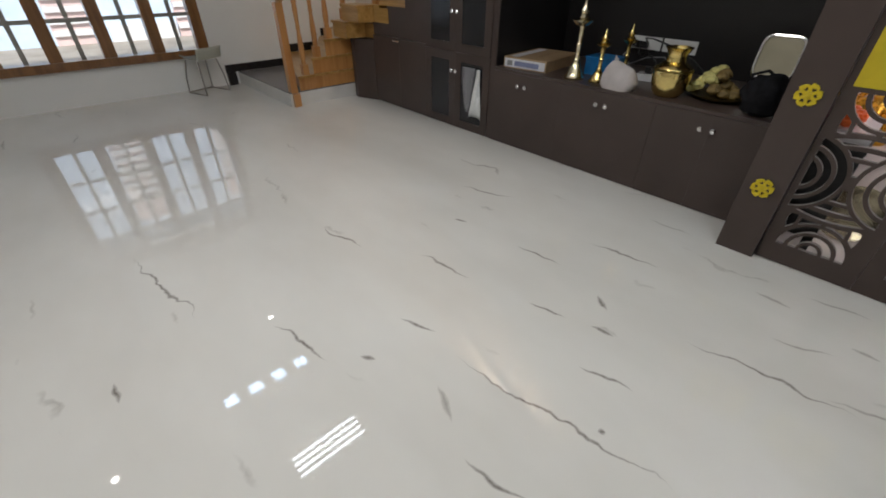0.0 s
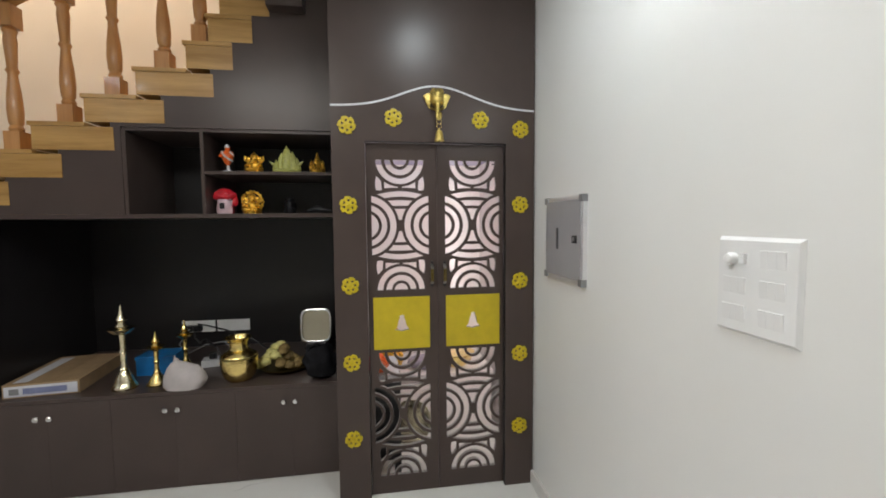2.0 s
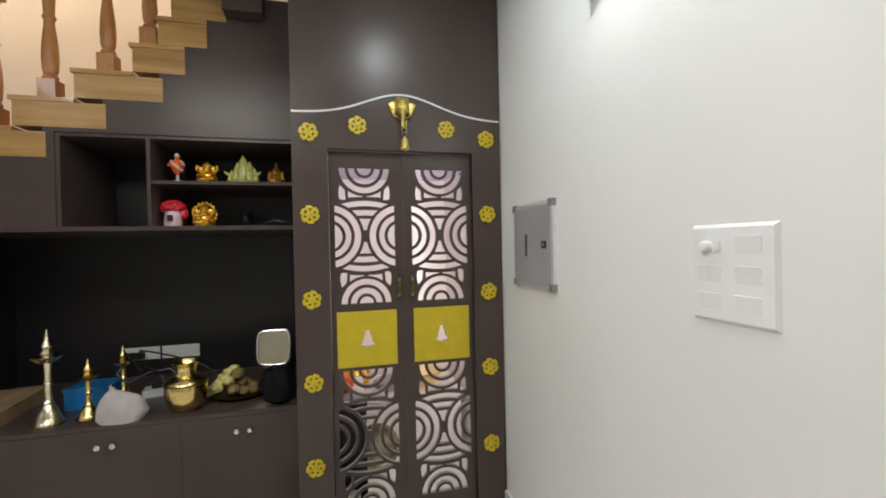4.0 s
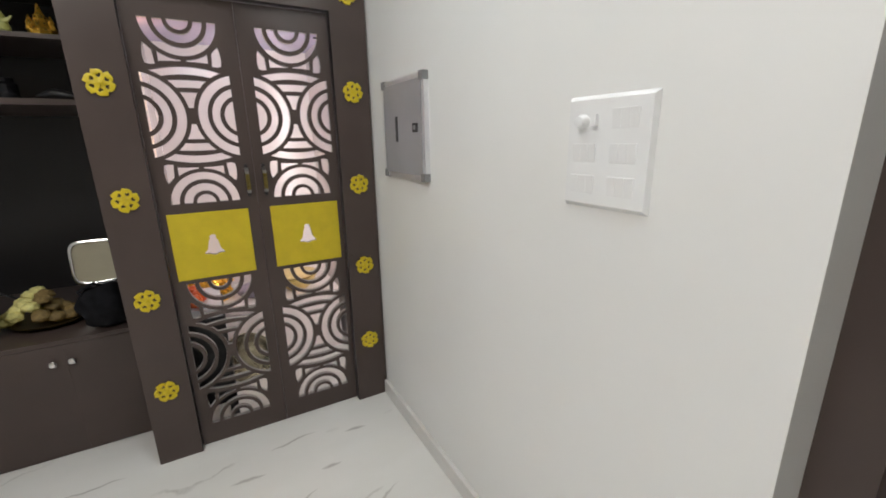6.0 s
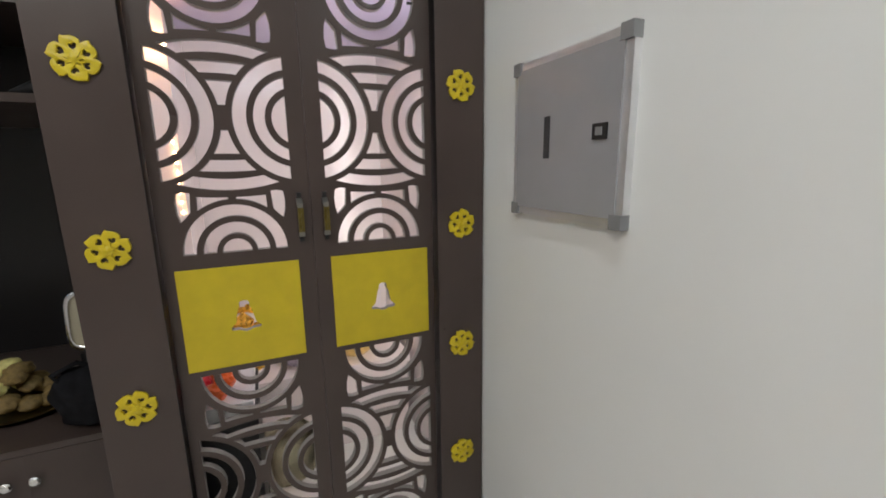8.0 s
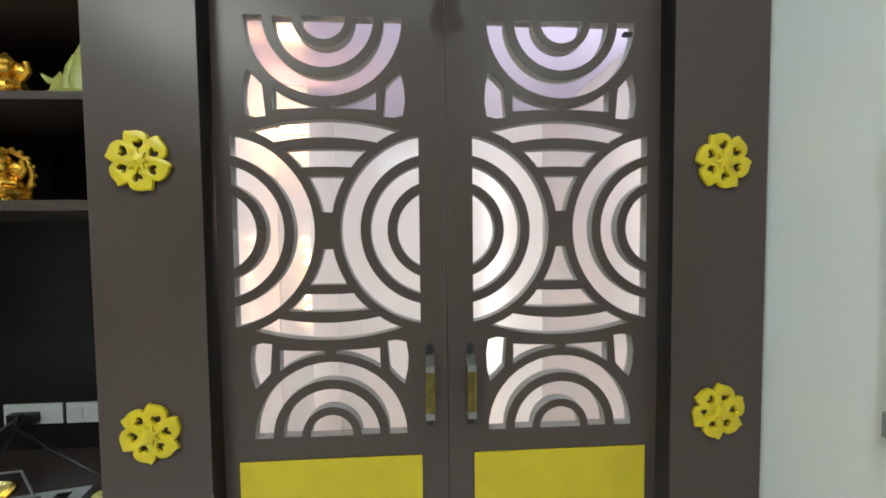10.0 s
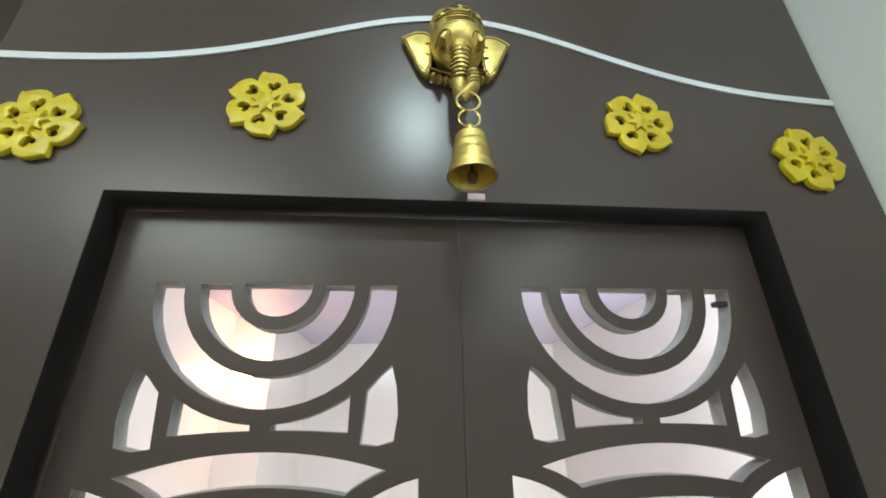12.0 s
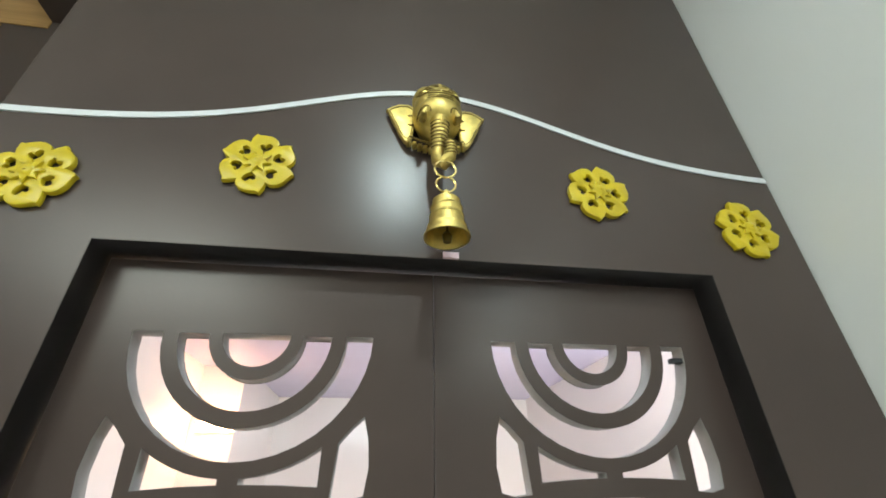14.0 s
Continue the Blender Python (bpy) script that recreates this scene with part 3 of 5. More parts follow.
def flower_mesh():
    """Six-petalled pierced rosette about 0.11 m across, each petal swept to a small tip."""
    def polar(r, deg):
        return (r * math.cos(radians(deg)), r * math.sin(radians(deg)))
    outer, holes = [], []
    for i in range(6):
        a = 60 * i
        outer += [polar(r, a + da) for da, r in ((-30, 0.0365), (-27, 0.0402), (-22, 0.0436), (-14, 0.0462), (-5, 0.0474), (5, 0.0473), (12, 0.0476), (16, 0.0502), (19, 0.0480), (23, 0.0440), (27, 0.0398))]
        ca, sa = math.cos(radians(a - 5)), math.sin(radians(a - 5))
        comma = ((0.0185, -0.001), (0.0215, -0.0058), (0.0265, -0.0086), (0.0315, -0.0078), (0.0335, -0.0035), (0.0305, -0.0006), (0.0275, 0.0005), (0.0300, 0.0040), (0.0278, 0.0068), (0.0230, 0.0052))
        holes.append([(u * ca - v * sa, u * sa + v * ca) for u, v in comma])
    bm = cutout(outer, holes, 0.0085, 0.0018)
    star = cutout([polar(0.0185 if i % 2 else 0.0105, 22.5 * i) for i in range(16)], [], 0.0030, 0.0006)
    bmesh.ops.translate(star, verts=star.verts, vec=(0, 0, 0.0086))
    for v in star.verts:
        if v.co.z > 0.0100:
            v.co.z += 0.0035 * max(0.0, 1 - v.co.xy.length / 0.0185)
    lathe([(0.0105, 0.0117), (0.0075, 0.0140), (0.0035, 0.0150), (0.001, 0.0152)], 12, star)
    ball((0, 0, 0.0152), (0.0028, 0.0028, 0.0016), star, 1)
    return upright(bm, 0), upright(star, 0)


petals, star = flower_mesh()
fl = part("rosette", petals, M_FLOWER, None, smooth=True)
part("star", star, M_FLOWER, fl, smooth=True)
tagged(fl, "yellow pierced flower rosette fixed on the dark panel", "ornament", "flower rosettes round the doors")
spots = [(s, z) for s in (0.274, -0.681) for z in (0.364, 0.798, 1.224, 1.659, 2.079)] + [(0.028, 2.124), (-0.450, 2.124)]
fl.matrix_world = pose(FRONT - 0.0005, spots[0][0], spots[0][1])
for i, (y, z) in enumerate(spots[1:]):
    copy_thing(fl, pose(FRONT - 0.0005, y, z, random.uniform(0, 60)))


def elephant_mesh():
    """Cast elephant head: domed brow, hanging ears, ridged trunk with a curl, tusks and a beaded collar. Faces -x."""
    bm = ball((-0.020, 0, 0.012), (0.040, 0.037, 0.050), None, 3)
    ball((-0.034, 0, -0.004), (0.029, 0.032, 0.028), bm, 3)
    lines = []
    for s in (1, -1):
        ball((-0.015, s * 0.017, 0.042), (0.026, 0.020, 0.022), bm, 3)
        lines.append(([(-0.0405 - 0.002 * math.cos(a), s * (0.0225 + 0.0075 * math.cos(a)), 0.024 + 0.0042 * math.sin(a)) for a in [2 * math.pi * i / 12 for i in range(13)]], 0.0011))
        ball((-0.0500, s * 0.0220, 0.024), (0.003, 0.005, 0.0028), bm, 1)
        lines.append(([(-0.034, s * 0.033, 0.030), (-0.040, s * 0.027, 0.035), (-0.0435, s * 0.017, 0.034), (-0.0455, s * 0.011, 0.024)], 0.0013))
        ear = [(0.030, 0.030), (0.042, 0.038), (0.056, 0.037), (0.068, 0.030), (0.075, 0.024), (0.070, 0.016), (0.066, 0.004), (0.059, -0.010), (0.055, -0.022), (0.048, -0.034), (0.041, -0.040), (0.036, -0.030), (0.033, -0.008)]
        mid = (0.050, 0.004)
        for size, depth in ((1.0, 0.010), (0.80, 0.0085)):
            piece = upright(cutout([(s * (mid[0] + (u - mid[0]) * size), mid[1] + (v - mid[1]) * size) for u, v in ear], [], depth, 0.002 if size == 1.0 else 0.0008), -0.003)
            me = bpy.data.meshes.new("ear")
            piece.to_mesh(me)
            piece.free()
            bm.from_mesh(me)
            bpy.data.meshes.remove(me)
        lines.append(([(-0.0132, s * (mid[0] + (u - mid[0]) * 0.84), mid[1] + (v - mid[1]) * 0.84) for u, v in ear + ear[:1]], 0.0009))
        lines.append(([(-0.0140, s * (0.039 + 0.007 * math.cos(a)), 0.004 + 0.010 * math.sin(a)) for a in [radians(60 + 24 * j) for j in range(11)]], 0.0011))
        tube([(-0.036, s * 0.021, -0.014), (-0.048, s * 0.025, -0.024), (-0.057, s * 0.023, -0.024), (-0.061, s * 0.020, -0.018)], [0.0075, 0.0060, 0.0040, 0.0012], 8, bm)
        lines.append(([(-0.0445 - 0.004 * math.cos(a), s * (0.0225 + 0.0085 * math.sin(a)), -0.017 + 0.0085 * math.cos(a)) for a in [radians(-100 + 20 * j) for j in range(11)]], 0.0010))
        for i in range(4):
            lines.append(([(-0.043 + 0.0012 * i, s * (0.003 + 0.0036 * i), 0.060 - 0.0022 * i), (-0.0462 + 0.0010 * i, s * (0.004 + 0.0032 * i), 0.046), (-0.0470 + 0.0006 * i, s * (0.003 + 0.0018 * i), 0.032)], 0.0009))
    trunk = [(-0.034, 0, -0.010), (-0.042, 0, -0.022), (-0.044, 0, -0.036), (-0.043, 0.001, -0.056), (-0.042, 0.003, -0.080), (-0.044, 0.003, -0.097), (-0.050, -0.003, -0.106), (-0.056, -0.010, -0.099), (-0.057, -0.012, -0.084), (-0.055, -0.011, -0.074)]
    tube(trunk, [0.016, 0.0150, 0.0130, 0.0112, 0.0098, 0.0092, 0.0090, 0.0086, 0.0082, 0.0062], 16, bm)
    for i in range(8):
        r = 0.0136 - 0.00048 * i
        lines.append(([(-0.0435 - 0.96 * r * math.cos(a), 0.003 * i / 8 + r * math.sin(a), -0.034 - 0.0062 * i) for a in [radians(-75 + 15 * j) for j in range(11)]], 0.0010))
    for i in range(4):
        lines.append(([(-0.0475 + 9.0 * y * y, y, 0.021 - 0.0050 * i + 4.0 * y * y) for y in [-0.018 + 0.0045 * j for j in range(9)]], 0.0009))
    for i in range(5):
        lines.append(([(-0.0575 - 0.0082 * math.cos(a), -0.0115 + 0.0088 * math.sin(a), -0.098 + 0.0052 * i) for a in [radians(-70 + 20 * j) for j in range(8)]], 0.0008))
    for i in range(11):
        y = -0.040 + 0.008 * i
        ball((-0.009, y, -0.036 - 0.012 * math.cos(y * 36)), (0.008, 0.0052, 0.0060), bm, 1)
    lines.append(([(-0.016, y, -0.029 - 0.012 * math.cos(y * 36)) for y in [-0.040 + 0.008 * j for j in range(11)]], 0.0014))
    ball((-0.061, 0, -0.036), (0.003, 0.003, 0.009), bm, 1)
    ball((-0.050, 0, 0.040), (0.003, 0.004, 0.006), bm, 1)
    # the engraved lines of the face lie on the bulging brow
    def on_face(y, z):
        brow = -0.020 - 0.040 * math.sqrt(max(0.02, 1 - (y / 0.037) ** 2 - ((z - 0.012) / 0.050) ** 2))
        nose = -0.034 - 0.029 * math.sqrt(max(0.0, 1 - (y / 0.032) ** 2 - ((z + 0.004) / 0.028) ** 2))
        return min(brow, nose) - 0.0002

    lines = [([(on_face(y, z), y, z) for x, y, z in pts] if min(p[2] for p in pts) > -0.03 and pts[0][0] < -0.03 else pts, r) for pts, r in lines]
    body = len(bm.faces)
    for pts, r in lines:
        tube(pts, r, 5, bm)
    bm.faces.ensure_lookup_table()
    for f_ in bm.faces[body:]:
        f_.material_index = 1
    return bm


el = part("elephant_head_ornament", elephant_mesh(), M_BRASS, None, smooth=True)
el.data.materials.append(M_PATINA)
tagged(el, "cast brass elephant head ornament over the doors", "ornament")
el.matrix_world = pose(FRONT - 0.0006, -0.208, 2.219)

bell = thing("hanging_bell", "small brass bell hanging from an s-hook", "bell", (FRONT - 0.058, -0.212, 1.996))
part("body", lathe([(r * 0.82, v * 0.86) for r, v in [(0.002, 0.063), (0.017, 0.0625), (0.0205, 0.059), (0.021, 0.053), (0.0205, 0.049), (0.0225, 0.047), (0.0236, 0.0455), (0.0226, 0.044), (0.0230, 0.036), (0.0246, 0.0345), (0.0250, 0.0325), (0.0240, 0.031), (0.0262, 0.018), (0.0280, 0.0165), (0.0282, 0.0145), (0.0276, 0.013), (0.0300, 0.005), (0.0325, 0.0035), (0.0328, 0.000), (0.0305, 0.000), (0.026, 0.012), (0.020, 0.045), (0.016, 0.058), (0.002, 0.060)]], 36), M_BRASS, bell, smooth=True)
part("clapper", tube([(0, 0, 0.051), (0, 0, 0.010), (0, 0, 0.004), (0, 0, -0.005)], [0.0015, 0.0015, 0.006, 0.0045], 10), M_OLDBRASS, bell, smooth=True)
part("stem", tube([(0, 0, 0.0535), (0, 0, 0.0665)], 0.0036, 10), M_BRASS, bell, smooth=True)
part("hook", tube([(0, 0.0120 * math.sin(radians(a)), 0.0770 - 0.0120 * math.cos(radians(a))) for a in range(-150, 165, 15)], 0.0015, 8), M_POLBRASS, bell, smooth=True)
part("hook", tube([(0.001, 0.0135 * math.sin(radians(a)), 0.1020 - 0.0135 * math.cos(radians(a))) for a in range(0, 360, 20)], 0.0015, 8, closed=True), M_POLBRASS, bell, smooth=True)

# ---------------------------------------------------------------- wall fittings
db = thing("distribution_box", "grey steel distribution box with aluminium trim on the wall", "electrical box", (1.995, WALL_R, 1.479))
part("body", box(-0.199, 0.203, 0.0005, 0.020, -0.199, 0.199), M_ALU, db, bevel=0.003)
cover = part("cover", box(-0.180, 0.184, 0.0205, 0.024, -0.180, 0.180), M_GREYMETAL, db, bevel=0.001)
part("window_slot", box(0.040, 0.062, 0.0245, 0.026, -0.050, 0.052), M_SLOT, cover, "dark narrow slot", bevel=0.001)
part("latch", box(-0.150, -0.108, 0.0245, 0.028, -0.014, 0.020), M_BLACK, cover, "black square latch", bevel=0.002)
part("latch_tab", box(-0.138, -0.120, 0.0285, 0.031, -0.005, 0.012), M_GREYPL, cover)
for s, t_ in ((-1, -1), (-1, 1), (1, -1), (1, 1)):
    part("corner_cap", box(s * 0.186 + 0.002 - 0.016, s * 0.186 + 0.002 + 0.016, 0.0003, 0.026, t_ * 0.186 - 0.016, t_ * 0.186 + 0.016), M_GREYPL, db, "grey plastic corner cap", bevel=0.004)

sw = thing("switchboard", "white plastic switchboard with rocker switches and a fan knob", "switchboard", (0.981, WALL_R + 0.005, 1.404))
bm = box(-0.109, 0.109, -0.0045, 0.0065, -0.120, 0.120)
for v in bm.verts:
    if v.co.y > 0:
        v.co.x -= math.copysign(0.006, v.co.x)
        v.co.z -= math.copysign(0.009, v.co.z)
part("plate", bm, M_SWITCH, sw, bevel=0.0012)
for row, z in enumerate((0.070, 0.000, -0.068)):
    for col, x0 in enumerate((0.055, -0.045)):
        if row == 0 and col == 0:
            continue
        for i in range(3):
            bm = box(-0.0104, 0.0104, 0.0055, 0.0068, -0.020, 0.020)
            for v in bm.verts:
                if v.co.z > 0 and v.co.y > 0.0065:
                    v.co.y += 0.0036
            bmesh.ops.translate(bm, verts=bm.verts, vec=(x0 - 0.021 * (i - 1), 0, z))
            part("rocker", bm, M_SWITCH, sw, bevel=0.0009)
kn = lathe([(0.015, 0.0), (0.015, 0.010), (0.012, 0.018), (0.010, 0.019)], 24)
bmesh.ops.rotate(kn, verts=kn.verts, cent=(0, 0, 0), matrix=Matrix.Rotation(radians(-90), 3, "X"))
bmesh.ops.translate(kn, verts=kn.verts, vec=(0.060, 0.0066, 0.066))
part("fan_knob", kn, M_SWITCH, sw, smooth=True)
part("button", box(0.022, 0.036, 0.0066, 0.016, 0.056, 0.080), M_SWITCH, sw, bevel=0.003)

# ---------------------------------------------------------------- cabinets under the stairs
NICHE_L, NICHE_B, NICHE_T = 2.285, 0.585, 1.60
COL_L = 3.12


def knob(parent, y, z, x=CAB):
    k = lathe([(0.007, 0.0), (0.007, 0.010), (0.015, 0.014), (0.016, 0.021), (0.011, 0.026), (0.003, 0.027)], 16)
    bmesh.ops.rotate(k, verts=k.verts, cent=(0, 0, 0), matrix=Matrix.Rotation(radians(-90), 3, "Y"))
    bmesh.ops.translate(k, verts=k.verts, vec=(x - 0.0182, y, z))
    return part("knob", k, M_CHROME, parent, "small chrome knob", smooth=True)


# three base units with double doors below the open counter
for i, (y0, y1, kc) in enumerate(((0.3585, 0.985, 0.662), (0.986, 1.66, 1.322), (1.661, NICHE_L - 0.001, 1.985))):
    c = thing("base_cabinet", "low dark brown base cabinet with two plain doors", "cabinet", group="base cabinets under the counter")
    part("body", box(CAB + 0.002, CAB + 0.55, y0, y1, 0.0, NICHE_B - 0.022), M_LAM, c)
    m = kc - 0.001
    for a, e, ky in ((y0 + 0.0001, m - 0.0002, m - 0.022), (m + 0.0002, y1 - 0.0001, m + 0.046)):
        dr = part("door", box(CAB - 0.018, CAB, a, e, 0.004, NICHE_B - 0.0225), M_LAM, c)
        knob(dr, ky, 0.482)
tagged(part("countertop", box(CAB - 0.016, BACK - 0.021, 0.3585, NICHE_L - 0.002, NICHE_B - 0.021, NICHE_B), M_LAM, None, bevel=0.0015),
       "dark brown laminate counter in the niche under the stairs", "counter")
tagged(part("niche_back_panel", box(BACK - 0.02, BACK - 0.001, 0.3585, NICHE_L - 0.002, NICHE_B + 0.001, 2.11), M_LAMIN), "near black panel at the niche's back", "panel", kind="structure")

# open shelf unit above the niche
sh = thing("shelf_unit", "dark open shelf unit under the stairs, half filled with figurines", "shelf")
SH_L = 1.525
part("bottom", box(CAB - 0.006, BACK - 0.022, 0.3585, NICHE_L + 0.07, NICHE_T, NICHE_T + 0.024), M_LAM, sh, bevel=0.001)
part("top", box(CAB, BACK - 0.022, 0.3585, SH_L, 2.092, 2.11), M_LAM, sh)
part("side", box(CAB - 0.004, BACK - 0.022, SH_L - 0.018, SH_L + 0.002, NICHE_T + 0.0245, 2.0915), M_LAM, sh, bevel=0.001)
part("divider", box(CAB, 3.25, 1.105, 1.123, NICHE_T + 0.0245, 2.0915), M_LAM, sh, bevel=0.001)
part("middle_shelf", box(CAB, 3.25, 0.3585, 1.1045, 1.852, 1.870), M_LAM, sh, bevel=0.001)
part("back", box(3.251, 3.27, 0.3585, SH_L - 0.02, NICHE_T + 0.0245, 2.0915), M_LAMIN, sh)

# tall unit beside the niche: smoked glass doors above and below
RUN = 0.264


def tread_top(k):
    return 2.127 - (0.1512 if k > 0 else 0.1545) * k


def tread_nose(k):
    return {-4: 1.061, -5: 0.996, -6: 0.93}.get(k, 1.975 + RUN * k)


tall = thing("glazed_cabinet", "dark brown cabinet with smoked glass doors under the stairs", "cabinet")
part("side_panel", box(CAB - 0.006, BACK - 0.022, NICHE_L, NICHE_L + 0.055, 0, NICHE_T - 0.001), M_LAM, tall)
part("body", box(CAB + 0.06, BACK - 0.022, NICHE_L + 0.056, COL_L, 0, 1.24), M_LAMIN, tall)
for y0, y1, z0, z1, ky in ((NICHE_L + 0.0562, 2.735, 0.006, 0.634, 2.71), (2.7362, COL_L - 0.001, 0.006, 0.634, 2.765), (NICHE_L + 0.0562, 2.735, 0.6355, 1.239, 2.71), (2.7362, COL_L - 0.001, 0.6355, 1.239, 2.765)):
    fr = cutout([(-y1, z0), (-y0, z0), (-y0, z1), (-y1, z1)], [[(-y1 + 0.07, z0 + 0.07), (-y0 - 0.07, z0 + 0.07), (-y0 - 0.07, z1 - 0.07), (-y1 + 0.07, z1 - 0.07)]], 0.018, 0.0008)
    dr = part("door", upright(fr, CAB), M_LAM, tall)
    part("pane", box(CAB - 0.012, CAB - 0.007, y0 + 0.069, y1 - 0.069, z0 + 0.069, z1 - 0.069), M_SMOKE, dr, "smoked glass pane")
    knob(dr, ky, z0 + (0.48 if z0 < 0.3 else 0.30))

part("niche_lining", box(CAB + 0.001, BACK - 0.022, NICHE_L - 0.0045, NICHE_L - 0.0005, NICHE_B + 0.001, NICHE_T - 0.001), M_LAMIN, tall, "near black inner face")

fmt = thing("plastic_film", "loose cloudy plastic film hanging on the cabinet door", "plastic film")
for name, m_, tl, tr, bl, br, zt, zb in (("white_fold", M_FILM, 2.470, 2.425, 2.545, 2.400, 0.535, 0.130), ("clear_fold", M_CLEARFILM, 2.640, 2.475, 2.575, 2.548, 0.540, 0.150)):
    film = bmesh.new()
    prev = None
    for i in range(13):
        f0 = i / 12
        row = []
        for j in range(9):
            f_ = j / 8
            left, right = tl + (bl - tl) * f0 ** 1.4, tr + (br - tr) * f0
            row.append(film.verts.new((CAB - 0.022 - 0.012 * abs(math.sin(f_ * 4 + f0 * 3)), left + (right - left) * f_, zt + (zb - zt) * f0 + 0.02 * math.sin(f_ * 3) * f0)))
        if prev:
            for j in range(8):
                film.faces.new((prev[j], prev[j + 1], row[j + 1], row[j]))
        prev = row
    fm = part(name, film, m_, fmt, smooth=True)
    fm.modifiers.new("thick", "SOLIDIFY").thickness = 0.001

# end units stepping down with the stairs, the last one turned at an angle
en = thing("end_cabinet", "dark brown cabinet with one drawer handle under the low steps", "cabinet")
part("body", box(CAB + 0.002, BACK - 0.022, COL_L + 0.001, 3.95, 0, 0.66), M_LAM, en)
dr = part("door", box(CAB - 0.018, CAB, COL_L + 0.002, 3.52, 0.012, 0.655), M_LAM, en, bevel=0.0012)
dr = part("door", box(CAB - 0.018, CAB, 3.523, 3.945, 0.012, 0.655), M_LAM, en, bevel=0.0012)
part("handle", box(CAB - 0.034, CAB - 0.0185, 3.50, 3.60, 0.625, 0.635), M_CHROME, dr, "slim chrome handle", bevel=0.002)
bm = bmesh.new()
foot = [(CAB - 0.018, 3.952), (CAB - 0.11, 4.19), (CAB - 0.10, 4.26), (BACK - 0.03, 4.26), (BACK - 0.03, 3.952)]
lo = [bm.verts.new((x, y, 0)) for x, y in foot]
hi = [bm.verts.new((x, y, 0.60)) for x, y in foot]
bm.faces.new(lo[::-1]), bm.faces.new(hi)
for i in range(5):
    bm.faces.new((lo[i], lo[(i + 1) % 5], hi[(i + 1) % 5], hi[i]))
tagged(part("corner_cabinet", bm, M_LAM, None, bevel=0.002), "dark brown angled corner cabinet at the foot of the stairs", "cabinet")

# cladding between the cabinets and the treads, in one board
outline = [(-0.3585, 2.1105), (-(SH_L + 0.0025), 2.1105), (-(SH_L + 0.0025), NICHE_T + 0.0245), (-(NICHE_L + 0.0705), NICHE_T + 0.0245), (-(NICHE_L + 0.0705), 1.2405),
           (-(COL_L + 0.0005), 1.2405), (-(COL_L + 0.0005), 0.661), (-3.95, 0.661)]
for k in range(8, -3, -1):
    e = tread_nose(k) - 0.40
    outline += [(-min(e + RUN, 3.95), tread_top(k) - 0.09), (-max(e, 0.3585), tread_top(k) - 0.09)]
outline += [(-1.047, 2.505), (-0.95, 2.505), (-0.95, 2.66), (-0.84, 2.66), (-0.84, 2.81), (-0.72, 2.81), (-0.72, 2.90), (-0.3585, 2.90)]
cl_ = upright(cutout(outline, [], 0.014), CAB + 0.003)
tagged(part("stair_cladding", cl_, M_LAM), "dark brown boards closing the space under the treads", "panel", kind="structure")

# ---------------------------------------------------------------- staircase
st = thing("staircase", "golden teak staircase with turned balusters along a cream wall", "staircase")
for k in range(-6, 10):
    z, n = tread_top(k), tread_nose(k)
    e = {-3: 0.923, -4: 0.812, -5: 0.714, -6: 0.714}.get(k, max(n - 0.415, 0.36))
    if n <= e + 0.05:
        continue
    s_ = part("step", box(CAB - 0.0135, BACK - 0.004, e, n - 0.014, z - 0.150, z - 0.0225), M_TEAK, st)
    part("tread", box(CAB - 0.020, BACK - 0.004, max(n - RUN - 0.014, e), n, z - 0.022, z), M_TEAK, s_, bevel=0.004)
# soffit seen beside the cupboard's top
part("soffit", box(CAB - 0.10, CAB - 0.0115, 0.515, 0.7135, 2.775, 2.925), M_LAM, st, "dark brown underside of the turning steps", bevel=0.002)
# lower flight: marble plinth and wooden steps that climb along x
part("plinth", box(1.86, BACK - 0.004, 4.30, WALL_W - 0.003, 0.0, 0.13), M_SKIRT, st, "white marble landing step", bevel=0.004)
part("landing_top", box(1.865, BACK - 0.006, 4.305, WALL_W - 0.02, 0.1305, 0.140), M_GRANITE, st, "grey granite landing slab")


def winder(inner, outer, y0, y1, z0, z1, grow=0.0):
    """Wedge-shaped turning step whose front runs from x = inner to x = outer."""
    bm = bmesh.new()
    loop = [(inner - grow, y0 - grow), (BACK - 0.006, y0 - grow), (BACK - 0.006, y1), (outer - grow, y1)]
    low = [bm.verts.new((x, y, z0)) for x, y in loop]
    top = [bm.verts.new((x, y, z1)) for x, y in loop]
    bm.faces.new(low[::-1]), bm.faces.new(top)
    for q in range(4):
        bm.faces.new((low[q], low[(q + 1) % 4], top[(q + 1) % 4], top[q]))
    return bm


low = 0.1405
for inner, outer, z1 in ((1.99, 2.50, 0.285), (2.17, 3.03, 0.440), (2.34, 3.32, 0.600)):
    s_ = part("step", winder(inner, outer, 4.312, WALL_W - 0.02, low, z1 - 0.0225), M_TEAKZ, st)
    part("tread", winder(inner, outer, 4.312, WALL_W - 0.02, z1 - 0.022, z1, 0.016), M_TEAK, s_, bevel=0.004)
    low = z1 + 0.0005
s_ = part("step", winder(2.62, 3.45, 4.362, WALL_W - 0.02, 0.6005, 0.741), M_TEAKZ, st)
part("tread", winder(2.62, 3.45, 4.362, WALL_W - 0.02, 0.7415, 0.764), M_TEAK, s_, bevel=0.004)
